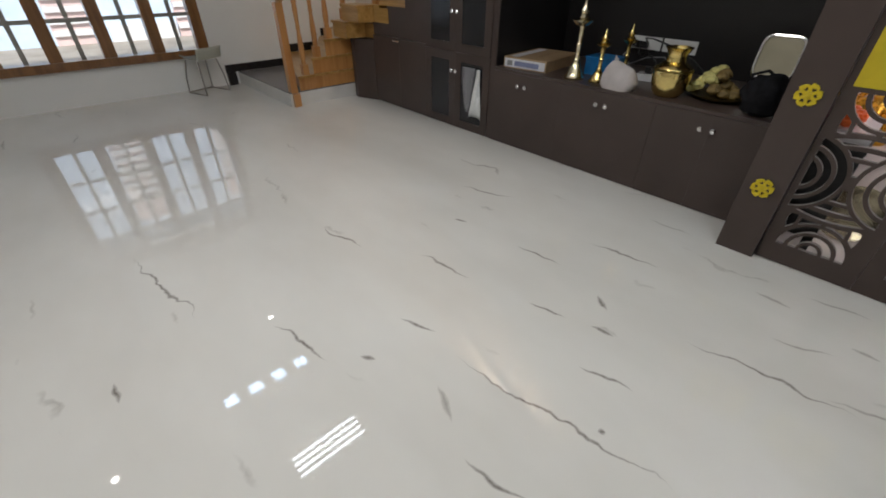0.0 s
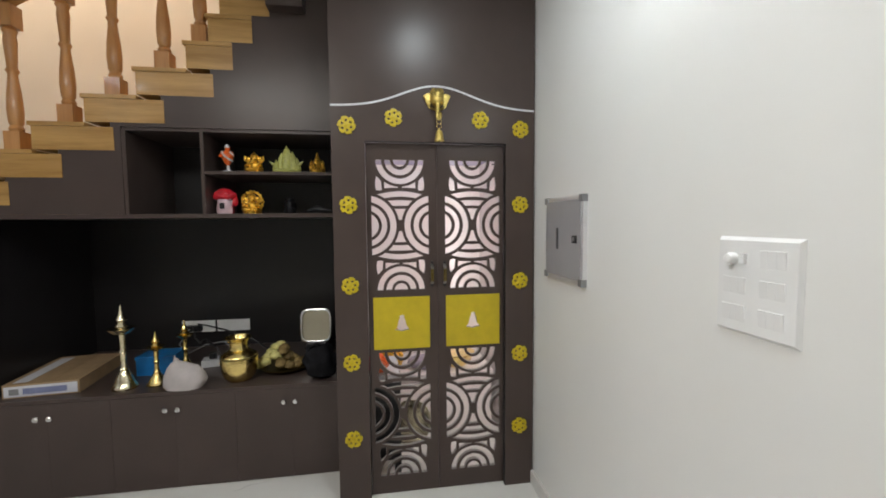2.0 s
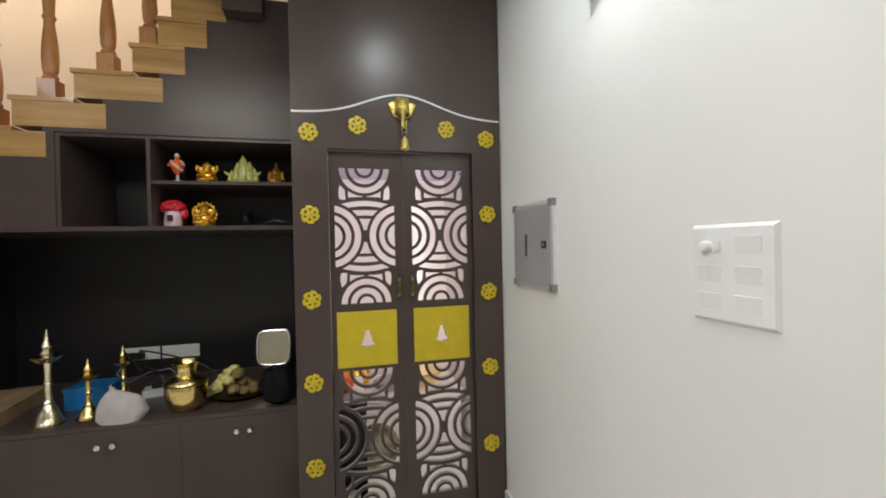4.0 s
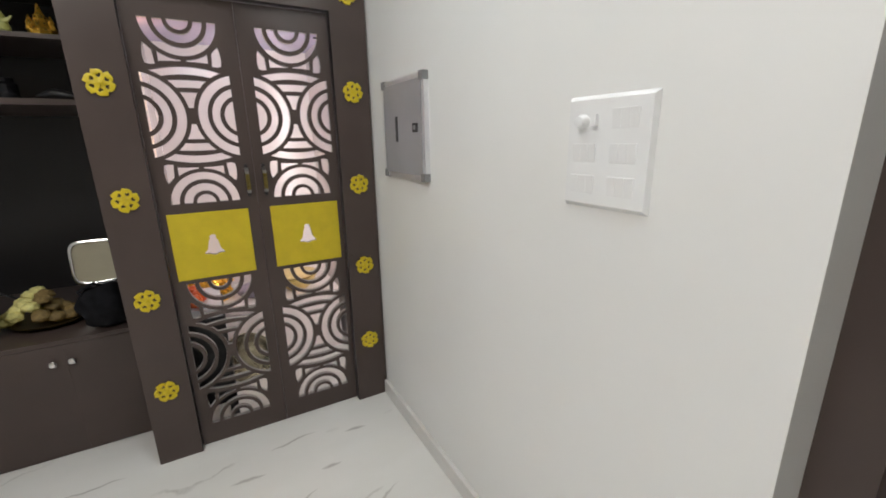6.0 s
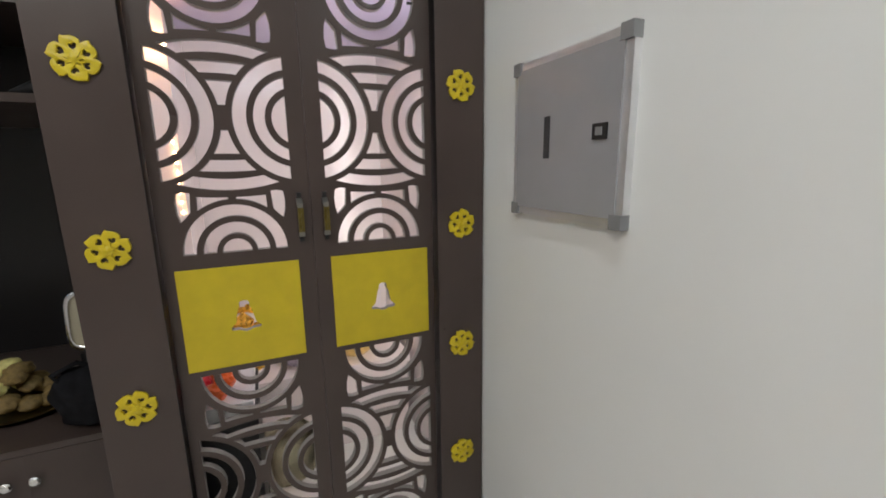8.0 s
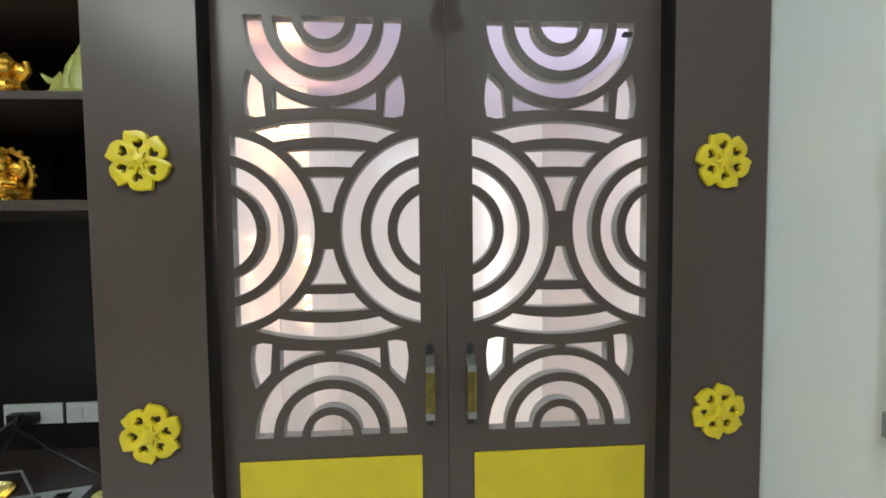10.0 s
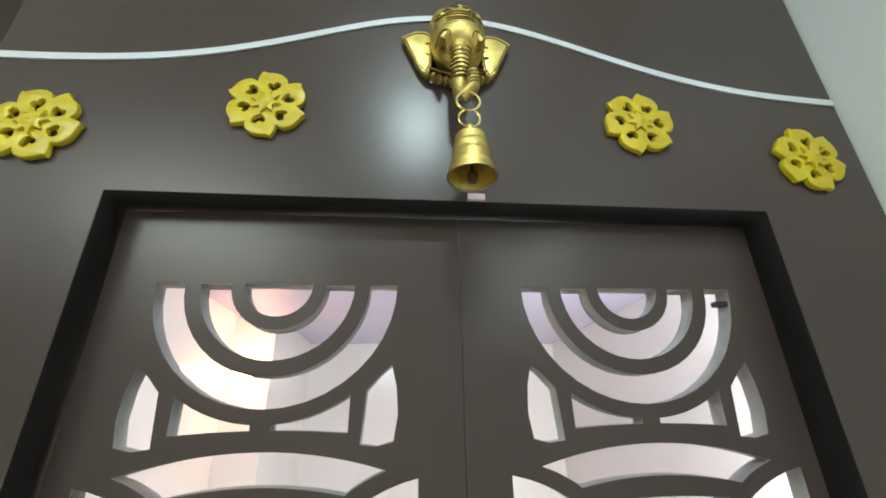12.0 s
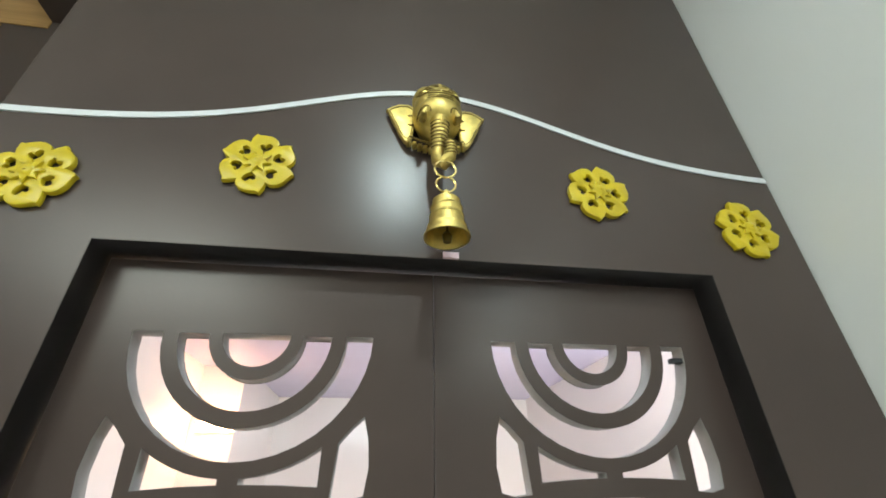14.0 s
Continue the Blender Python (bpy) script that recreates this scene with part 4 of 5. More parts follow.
# the two lowest steps of the upper flight reach out over the turn
for x0, y0, y1, z1 in ((2.475, 4.08, 4.335, 0.766), (2.515, 3.90, 4.19, 0.917)):
    s_ = part("step", box(x0, 2.701, y0, y1, z1 - 0.150, z1 - 0.0225), M_TEAK, st)
    part("tread", box(x0 - 0.012, 2.701, y0, y1 + 0.012, z1 - 0.022, z1), M_TEAK, s_, bevel=0.004)

BAL = [(0.022, 0.10), (0.027, 0.115), (0.021, 0.13), (0.026, 0.145), (0.029, 0.20), (0.026, 0.27), (0.019, 0.34), (0.017, 0.37), (0.024, 0.385), (0.018, 0.40), (0.021, 0.46), (0.024, 0.52), (0.021, 0.555), (0.027, 0.57), (0.022, 0.585)]


def baluster(parent, x, y, z, h, wide=1.0):
    w = 0.031 * wide
    bm = box(x - w, x + w, y - w, y + w, z, z + 0.10)
    q = (h - 0.215) / 0.485
    lathe([(r * wide, 0.10 + (v - 0.10) * q) for r, v in BAL], 16, bm, (x, y, z))
    box(x - w, x + w, y - w, y + w, z + 0.10 + 0.485 * q, z + h, bm)
    return part("baluster", bm, M_TEAKZ, parent, smooth=True)


H = 0.80
BX = CAB + 0.045
for k in (-5, *range(-3, 9)):
    back = {-5: 0.132, -3: 0.078, -2: 0.144, -1: 0.148}.get(k, 0.170)
    baluster(st, BX, tread_nose(k) - back, tread_top(k) + 0.0005, H - 0.03, 1.26)


def rail(a, b_, w=0.035, h=0.028):
    a, b_ = Vector(a), Vector(b_)
    d_ = (b_ - a).normalized()
    side = d_.cross(Vector((0, 0, 1))).normalized()
    up = side.cross(d_)
    bm = bmesh.new()
    prof = [(-w, -h), (w, -h), (w, h * 0.3), (w * 0.7, h), (-w * 0.7, h), (-w, h * 0.3)]
    r0 = [bm.verts.new(a + side * p + up * q) for p, q in prof]
    r1 = [bm.verts.new(b_ + side * p + up * q) for p, q in prof]
    bm.faces.new(r0[::-1]), bm.faces.new(r1)
    for i in range(6):
        bm.faces.new((r0[i], r0[(i + 1) % 6], r1[(i + 1) % 6], r1[i]))
    return bm


part("handrail", rail((BX, tread_nose(8.6) - 0.165, tread_top(8.6) + H), (BX, tread_nose(-3.4) - 0.165, tread_top(-3.4) + H)), M_TEAK, st, bevel=0.004)
part("handrail", rail((1.92, 4.335, 0.955), (2.69, 4.335, 1.590)), M_TEAK, st, bevel=0.004)
part("handrail", rail((2.69, 4.335, 1.590), (BX, tread_nose(8.6) - 0.165, tread_top(8.6) + H)), M_TEAK, st, bevel=0.004)
part("newel_post", box(1.885, 1.955, 4.262, 4.2985, 0.0, 0.13, box(1.885, 1.955, 4.300, 4.370, 0.1305, 0.945)), M_TEAKZ, st, bevel=0.006)
for x, z in ((2.09, 0.2855), (2.25, 0.4405), (2.41, 0.6005), (2.60, 0.7665)):
    baluster(st, x, 4.345 if x < 2.5 else 4.30, z, 0.955 + (x - 1.92) * 0.825 - z - 0.02)
# dark skirting that climbs with the turning steps
bm = box(1.72, 2.52, WALL_W - 0.016, WALL_W - 0.001, 0.1405, 0.225)
box(2.521, 3.05, WALL_W - 0.016, WALL_W - 0.001, 0.2855, 0.38, bm)
box(3.051, 3.34, WALL_W - 0.016, WALL_W - 0.001, 0.4405, 0.53, bm)
box(1.72, 1.82, WALL_W - 0.05, WALL_W - 0.001, 0.0, 0.1395, bm)
tagged(part("dark_skirting", bm, M_DARKSTONE), "dark granite skirting beside the landing", "skirting", kind="structure")

# ---------------------------------------------------------------- chair by the window
ch = thing("plastic_chair", "grey plastic shell chair with thin steel legs by the window", "chair", (1.43, 5.50, 0), turn=200)
ch.scale = (0.72, 0.72, 0.86)
bm = bmesh.new()
rows = []
for i in range(11):
    s_ = i / 10
    if s_ < 0.5:
        yy, zz = -0.20 + 0.40 * (s_ / 0.5), 0.43 - 0.03 * math.sin(s_ * 2 * math.pi)
    else:
        q = (s_ - 0.5) / 0.5
        yy, zz = 0.20 + 0.05 * q, 0.43 + 0.13 * q
    rows.append([bm.verts.new((-0.21 + 0.42 * j / 8, yy, zz + 0.035 * (abs(j - 4) / 4) ** 2 * (1 if s_ < 0.5 else 0.2))) for j in range(9)])
for a, c in zip(rows, rows[1:]):
    for j in range(8):
        bm.faces.new((a[j], a[j + 1], c[j + 1], c[j]))
shell = part("seat_shell", bm, M_CHAIR, ch, smooth=True)
shell.modifiers.new("thick", "SOLIDIFY").thickness = 0.012
for s_ in (-1, 1):
    part("leg", tube([(s_ * 0.17, -0.14, 0.41), (s_ * 0.20, -0.20, 0.20), (s_ * 0.21, -0.22, 0.012), (s_ * 0.21, 0.0, 0.011), (s_ * 0.21, 0.20, 0.012), (s_ * 0.19, 0.17, 0.25), (s_ * 0.16, 0.13, 0.41)], 0.011, 8), M_STEEL, ch, smooth=True)
part("crossbar", tube([(-0.21, -0.21, 0.014), (0, -0.225, 0.014), (0.21, -0.21, 0.014)], 0.010, 8), M_STEEL, ch, smooth=True)

# ---------------------------------------------------------------- things on the counter
Z = NICHE_B + 0.0006


def oil_lamp(x, y, h, material, label, dish=0.036, fat=1.0):
    p = thing("standing_oil_lamp", label, "oil lamp", (x, y, Z), group="brass oil lamps on the counter")
    s_ = h / 0.5
    p.scale = (fat, fat, 1.0)
    part("base", lathe([(0.058 * s_, 0), (0.060 * s_, 0.012 * s_), (0.050 * s_, 0.024 * s_), (0.043 * s_, 0.045 * s_), (0.034 * s_, 0.075 * s_), (0.024 * s_, 0.100 * s_), (0.017 * s_, 0.110 * s_)], 28), material, p, smooth=True)
    part("stem", lathe([(0.017 * s_, 0.1105 * s_), (0.022 * s_, 0.118 * s_), (0.014 * s_, 0.130 * s_), (0.0125 * s_, 0.205 * s_), (0.019 * s_, 0.22 * s_), (0.0125 * s_, 0.235 * s_), (0.0135 * s_, 0.315 * s_), (0.018 * s_, 0.325 * s_)], 24), material, p, smooth=True)
    part("oil_dish", lathe([(0.015 * s_, 0.3255 * s_), (dish * 0.7, 0.332 * s_), (dish, 0.350 * s_), (dish * 1.15, 0.362 * s_), (dish * 1.05, 0.362 * s_), (0.014 * s_, 0.350 * s_)], 28), material, p, smooth=True)
    part("finial", lathe([(0.018 * s_, 0.3505 * s_), (0.030 * s_, 0.375 * s_), (0.018 * s_, 0.395 * s_), (0.024 * s_, 0.415 * s_), (0.013 * s_, 0.440 * s_), (0.010 * s_, 0.455 * s_), (0.003 * s_, 0.495 * s_), (0.001, 0.5 * s_)], 20), material, p, smooth=True)


oil_lamp(2.815, 1.640, 0.505, M_PALEBRASS, "tall pale brass standing oil lamp on the counter", 0.056, 1.12)
oil_lamp(2.850, 1.478, 0.325, M_POLBRASS, "short brass standing oil lamp on the counter", 0.028, 1.5)
oil_lamp(3.06, 1.405, 0.345, M_POLBRASS, "short brass standing oil lamp beside the blue box", 0.030, 1.45)

pot = thing("brass_pot", "polished brass water pot with a flared neck on the counter", "pot", (2.845, 1.000, Z))
pot.scale = (1.18, 1.18, 0.97)
part("body", lathe([(0.055, 0.0), (0.062, 0.006), (0.078, 0.03), (0.088, 0.075), (0.092, 0.115), (0.092, 0.150), (0.084, 0.172), (0.060, 0.192), (0.048, 0.202)], 40), M_POLBRASS, pot, smooth=True)
part("neck", lathe([(0.048, 0.2022), (0.044, 0.225), (0.046, 0.245), (0.060, 0.272), (0.066, 0.280), (0.060, 0.282), (0.042, 0.255), (0.040, 0.22)], 40), M_POLBRASS, pot, smooth=True)
part("band", lathe([(0.0925, 0.150), (0.0945, 0.154), (0.0945, 0.158), (0.0915, 0.162)], 40), M_OLDBRASS, pot, smooth=True)

bx = thing("flat_carton", "flat brown carton with a printed label on the counter", "box", (3.01, 2.085, Z), turn=6)
part("body", box(-0.24, 0.28, -0.195, 0.175, 0, 0.078), M_CARD, bx, bevel=0.002)
part("end_label", box(-0.2435, -0.2405, -0.185, 0.165, 0.008, 0.068), M_LABEL, bx, "pale printed end label")
part("print", box(-0.2455, -0.2440, -0.135, 0.075, 0.020, 0.054), M_LABELB, bx, "blue-grey printed bar")
part("print", box(-0.2455, -0.2440, 0.095, 0.140, 0.020, 0.054), M_GREYPL, bx)
for a, e in ((-0.17, -0.09), (-0.05, 0.03), (0.07, 0.14)):
    part("window_film", box(-0.21, 0.24, a, e, 0.0785, 0.080), M_LABEL if a > 0.05 else M_CARD, bx, "shiny film over the carton's opening")

bb = thing("blue_box", "bright blue plastic box behind the lamps", "box", (3.10, 1.575, Z))
part("body", box(-0.09, 0.09, -0.110, 0.105, 0, 0.105), M_BLUE, bb, bevel=0.008)
part("lid", box(-0.094, 0.094, -0.114, 0.109, 0.1055, 0.122), M_BLUE, bb, bevel=0.005)

for yy, lab in ((1.545, "white socket plate with a black plug"), (1.285, "white blank socket plate")):
    so = thing("socket_plate", lab + " on the niche's back", "socket", (BACK - 0.0205, yy, 0.752), group="socket plates in the niche")
    part("plate", box(-0.010, 0, -0.122, 0.122, -0.045, 0.045), M_WHITEPL, so, bevel=0.003)
    if yy > 1.4:
        for dy in (0.06, 0.0):
            part("plug", box(-0.045, -0.0105, dy - 0.028, dy + 0.022, -0.032, 0.012), M_BLACK, so, "black power plug", bevel=0.005)
    else:
        for dy in (0.07, 0.0, -0.07):
            part("rocker", box(-0.015, -0.0105, dy - 0.02, dy + 0.02, -0.025, 0.025), M_WHITEPL, so, bevel=0.001)
cab_pts = [(BACK - 0.06, 1.60, 0.74), (3.45, 1.58, 0.72), (3.30, 1.55, 0.70), (3.22, 1.45, 0.66), (3.20, 1.33, 0.72), (3.18, 1.20, 0.74), (3.12, 1.10, 0.66), (3.10, 1.02, Z + 0.006), (3.05, 0.90, Z + 0.006)]
tagged(part("cable", tube(cab_pts, 0.004, 8), M_GREYPL, None, smooth=True), "grey cable looping over the counter", "cable")
for pts in ([(3.62, 1.52, 0.745), (3.50, 1.50, 0.80), (3.35, 1.38, 0.82), (3.25, 1.20, 0.80), (3.20, 1.02, 0.74), (3.22, 0.92, 0.66), (3.25, 0.86, Z + 0.006)],
            [(3.62, 1.58, 0.745), (3.48, 1.52, 0.70), (3.32, 1.42, 0.70), (3.20, 1.34, 0.76), (3.10, 1.22, 0.72), (3.06, 1.15, Z + 0.006), (3.14, 1.02, Z + 0.006)]):
    tagged(part("cable", tube(pts, 0.0055, 8), M_BLACK, None, smooth=True), "black power cable looping down from the socket plate", "cable", "cables on the counter")
ext = thing("extension_board", "grey extension board with cables on the counter", "extension board", (3.18, 1.18, Z), turn=12)
part("body", box(-0.05, 0.05, -0.16, 0.16, 0, 0.045), M_PALESTONE, ext, bevel=0.006)
for dy in (-0.09, 0.0, 0.09):
    part("outlet", box(-0.022, 0.022, dy - 0.022, dy + 0.022, 0.0455, 0.048), M_BLACK, ext, bevel=0.001)
part("plug", box(-0.025, 0.025, 0.075, 0.115, 0.0485, 0.085), M_BLACK, ext, bevel=0.006)

# soft grey bag with creased faces, folded to a ridge at the top
bm = bmesh.new()
rings = []
for h_, wy, wx, off in ((0.0, 0.098, 0.060, 0.010), (0.018, 0.112, 0.066, 0.012), (0.060, 0.116, 0.068, 0.004), (0.100, 0.104, 0.056, 0.000), (0.130, 0.086, 0.036, -0.004), (0.148, 0.070, 0.016, -0.006), (0.154, 0.064, 0.007, -0.006)):
    ring = []
    for i in range(40):
        a = 2 * math.pi * i / 40
        c_, n_ = math.cos(a), math.sin(a)
        px = wx * math.copysign(abs(c_) ** 0.75, c_)
        py = off + wy * math.copysign(abs(n_) ** 0.75, n_)
        crease = 0.0075 * noise.noise(Vector((px * 15, py * 15, h_ * 13)))
        lift = 0.36 * py * h_ / 0.17
        ring.append(bm.verts.new((px + crease, py + crease, max(0.0, h_ + lift * (1 if h_ > 0.03 else 0)))))
    rings.append(ring)
for p_, q_ in zip(rings, rings[1:]):
    for i in range(40):
        bm.faces.new((p_[i], p_[(i + 1) % 40], q_[(i + 1) % 40], q_[i]))
bm.faces.new(rings[0][::-1]), bm.faces.new(rings[-1])
bag = thing("cotton_bag", "small grey cotton bag standing slumped on the counter", "bag", (2.765, 1.275, Z))
part("sack", bm, M_BAG, bag, smooth=True)
knot = ball((-0.004, 0.050, 0.172), (0.010, 0.016, 0.012), None, 2)
tube([(-0.004, 0.050, 0.174), (-0.010, 0.056, 0.190), (-0.012, 0.052, 0.198)], [0.008, 0.006, 0.003], 8, knot)
part("knot", knot, M_BAG, bag, "knotted corner", smooth=True)

# plate of pale flowers
pl = thing("flower_plate", "shallow brass plate heaped with pale yellow flowers", "plate", (3.00, 0.755, Z))
pl.scale = (1.22, 1.22, 1.12)
part("plate", lathe([(0.07, 0), (0.09, 0.004), (0.125, 0.018), (0.132, 0.026), (0.127, 0.026), (0.088, 0.010), (0.01, 0.008)], 40), M_OLDBRASS, pl, smooth=True)
rnd = random.Random(5)
for i in range(34):
    a, r = rnd.uniform(0, 6.28), 0.105 * math.sqrt(rnd.random())
    bm = ball((0, 0, 0), (0.028, 0.028, 0.022), None, 3)
    for v in bm.verts:
        v.co *= 1 + 0.22 * noise.noise(v.co * 90 + Vector((i, 0, 0)))
    y_ = 0.03 + r * math.sin(a)
    bmesh.ops.translate(bm, verts=bm.verts, vec=(r * math.cos(a), y_, 0.035 + 0.105 * max(0, 1 - r / 0.105) * (1.2 if y_ > 0 else 0.6)))
    part("flower", bm, M_LEMON if y_ > 0.015 else M_DRIED, pl, smooth=True)

# square cream dish standing on edge, and the black cloth bag in front of it
dish = thing("square_dish", "cream square dish with a steel rim standing upright", "dish", (3.25, 0.590, Z + 0.092))
dish.scale = (1.08, 1.08, 1.08)
sq = [(0.104 * (abs(math.cos(a)) ** 0.42) * (1 if math.cos(a) > 0 else -1), 0.116 * (abs(math.sin(a)) ** 0.42) * (1 if math.sin(a) > 0 else -1)) for a in [2 * math.pi * i / 48 for i in range(48)]]
inner = [(u * 0.86, v * 0.87) for u, v in sq]


def leaned(bm):
    bmesh.ops.translate(bm, verts=bm.verts, vec=(0, 0, 0.118))
    bmesh.ops.rotate(bm, verts=bm.verts, cent=(0, 0, 0), matrix=Matrix.Rotation(radians(8), 3, "Y"))
    return bm


part("rim", leaned(upright(cutout(sq, [inner], 0.022, 0.004), 0)), M_CHROME, dish, smooth=True)
part("bottom", leaned(upright(cutout(inner, [], 0.010), 0)), M_CREAMDISH, dish, smooth=True)
part("stand", box(-0.05, 0.12, -0.06, 0.06, -0.085, 0.004), M_BLACK, dish, bevel=0.004)
bm = ball((0, 0, 0.10), (0.085, 0.105, 0.105), None, 4)
for v in bm.verts:
    if v.co.z < 0.05:
        v.co.z = max(0, (v.co.z - 0.0) * 0.6)
    v.co += Vector((v.co.x, v.co.y, v.co.z * 0.6)) * 0.30 * noise.noise(v.co * 17 + Vector((3, 1, 7)))
    v.co.z = max(v.co.z, 0)
blk = thing("black_bag", "crumpled black cloth bag on the counter", "bag", (2.80, 0.495, Z))
part("sack", bm, M_CLOTHBLK, blk, smooth=True)
part("strap", tube([(-0.03, 0.06, 0.15), (-0.05, 0.08, 0.20), (-0.03, 0.02, 0.225), (-0.02, -0.04, 0.19)], 0.008, 8), M_CLOTHBLK, blk, smooth=True)

# ---------------------------------------------------------------- figurines on the shelves
Z1, Z2 = 1.8706, NICHE_T + 0.0246


def figurine(label, material, y, z, bm, x=2.84, extra=()):
    ob = part("figurine", bm, material, None, smooth=True)
    for m_ in extra:
        ob.data.materials.append(m_)
    ob.matrix_world = pose(x, y, z)
    return tagged(ob, label, "figurine", "figurines on the shelves")


def paint(bm, test, index):
    bm.faces.ensure_lookup_table()
    for f_ in bm.faces:
        if test(f_.calc_center_median()):
            f_.material_index = index


# orange robed figure on a pale base, kept plain
bm = lathe([(0.042, 0), (0.042, 0.008), (0.030, 0.014), (0.010, 0.020), (0.007, 0.048), (0.018, 0.060), (0.030, 0.085), (0.032, 0.105), (0.024, 0.128), (0.012, 0.140), (0.016, 0.152), (0.014, 0.165), (0.004, 0.174)], 20)
tube([(-0.006, 0.026, 0.125), (-0.020, 0.038, 0.100), (-0.026, 0.014, 0.096)], 0.008, 8, bm)
tube([(-0.006, -0.026, 0.125), (-0.018, -0.036, 0.105), (-0.024, -0.020, 0.125)], 0.008, 8, bm)
tube([(-0.006, 0.030, 0.130), (-0.030, 0.012, 0.105), (-0.030, -0.012, 0.085), (-0.008, -0.030, 0.072)], 0.006, 8, bm)
bm.faces.ensure_lookup_table()
for f_ in bm.faces[-30:]:
    f_.material_index = 1
paint(bm, lambda c: c.z < 0.05 or c.z > 0.150, 1)
figurine("small orange robed figure on a pale stone base", M_ORANGE, 1.015, Z1, bm, extra=(M_PALESTONE,))


def seated(s_, halo):
    """Seated figure as a heap of rounded forms, with a halo ring or plate."""
    bm = lathe([(0.050 * s_, 0), (0.052 * s_, 0.012 * s_), (0.044 * s_, 0.020 * s_)], 20)
    ball((0, 0, 0.045 * s_), (0.034 * s_, 0.044 * s_, 0.032 * s_), bm, 2)
    ball((-0.006 * s_, 0, 0.088 * s_), (0.024 * s_, 0.026 * s_, 0.022 * s_), bm, 2)
    for q in (1, -1):
        ball((-0.004 * s_, q * 0.032 * s_, 0.088 * s_), (0.006 * s_, 0.016 * s_, 0.018 * s_), bm, 2)
        tube([(-0.010 * s_, q * 0.034 * s_, 0.060 * s_), (-0.024 * s_, q * 0.046 * s_, 0.045 * s_), (-0.034 * s_, q * 0.028 * s_, 0.050 * s_)], 0.009 * s_, 8, bm)
        tube([(0.0, q * 0.036 * s_, 0.065 * s_), (-0.004 * s_, q * 0.056 * s_, 0.085 * s_), (-0.006 * s_, q * 0.052 * s_, 0.108 * s_)], 0.007 * s_, 8, bm)
        tube([(-0.026 * s_, q * 0.006 * s_, 0.022 * s_), (-0.034 * s_, q * 0.036 * s_, 0.024 * s_), (-0.010 * s_, q * 0.050 * s_, 0.026 * s_)], 0.010 * s_, 8, bm)
    tube([(-0.026 * s_, 0, 0.090 * s_), (-0.034 * s_, 0.002, 0.065 * s_), (-0.036 * s_, 0.012 * s_, 0.048 * s_)], [0.010 * s_, 0.008 * s_, 0.005 * s_], 8, bm)
    lathe([(0.022 * s_, 0), (0.024 * s_, 0.008 * s_), (0.012 * s_, 0.020 * s_), (0.003 * s_, 0.030 * s_)], 14, bm, (-0.002, 0, 0.102 * s_))
    if halo:
        tube([(0.014 * s_, 0.056 * s_ * math.cos(a), 0.072 * s_ + 0.062 * s_ * math.sin(a)) for a in [2 * math.pi * i / 28 for i in range(28)]], 0.007 * s_, 8, bm, True)
        for i in range(18):
            a = 2 * math.pi * i / 18
            ball((0.014 * s_, 0.064 * s_ * math.cos(a), 0.072 * s_ + 0.070 * s_ * math.sin(a)), 0.006 * s_, bm, 1)
        box(0.010 * s_, 0.018 * s_, -0.05 * s_, 0.05 * s_, 0, 0.03 * s_, bm)
    return bm


figurine("small golden seated figure", M_GOLD, 0.862, Z1, seated(0.98, False))
figurine("golden seated figure within a beaded round frame", M_GOLD, 0.885, Z2, seated(1.0, True))

# jade-coloured peaked group
bm = lathe([(0.085, 0), (0.088, 0.012), (0.070, 0.022)], 24)
for y_, h_, r_ in ((0.0, 0.172, 0.034), (0.032, 0.130, 0.026), (-0.034, 0.138, 0.028), (0.062, 0.085, 0.022), (-0.060, 0.100, 0.022), (0.015, 0.15, 0.02), (-0.016, 0.155, 0.02)):
    lathe([(r_ * 1.1, 0.02), (r_ * 1.15, h_ * 0.35), (r_ * 0.8, h_ * 0.6), (r_ * 0.65, h_ * 0.75), (r_ * 0.25, h_ * 0.92), (0.002, h_)], 12, bm, (0.004 * math.sin(y_ * 90), y_, 0))
for q in (1, -1):
    tube([(0, q * 0.05, 0.05), (-0.01, q * 0.085, 0.06), (-0.01, q * 0.10, 0.075)], [0.014, 0.008, 0.003], 8, bm)
for v in bm.verts:
    v.co += Vector((0.004, 0.006, 0.003)) * noise.noise(v.co * 60)
figurine("olive green resin figure group with a peaked outline", M_JADE, 0.672, Z1, bm)
# small tower-shaped gold piece
bm = lathe([(0.046, 0), (0.048, 0.03), (0.040, 0.036), (0.034, 0.060), (0.026, 0.066), (0.022, 0.085), (0.012, 0.10), (0.006, 0.125), (0.001, 0.135)], 8)
for q in (1, -1):
    lathe([(0.016, 0.03), (0.012, 0.06), (0.002, 0.085)], 8, bm, (-0.01, q * 0.034, 0))
figurine("small golden shrine-shaped piece with a pointed top", M_GOLD, 0.490, Z1, bm)
# red topped pink figure
bm = lathe([(0.046, 0), (0.050, 0.02), (0.044, 0.06), (0.040, 0.088)], 20)
box(-0.056, -0.040, -0.014, 0.014, 0.03, 0.065, bm)
for i in range(16):
    a = 2 * math.pi * i / 16
    ball((0.034 * math.cos(a), 0.042 * math.sin(a), 0.110 + 0.008 * math.sin(2.3 * i)), (0.026, 0.026, 0.022), bm, 2)
ball((0, 0, 0.13), (0.045, 0.05, 0.026), bm, 2)
ball((0.0, -0.055, 0.075), (0.022, 0.020, 0.032), bm, 2)
paint(bm, lambda c: c.z > 0.0885 or c.y < -0.045, 1)
paint(bm, lambda c: c.x < -0.0505 and c.z < 0.07, 2)
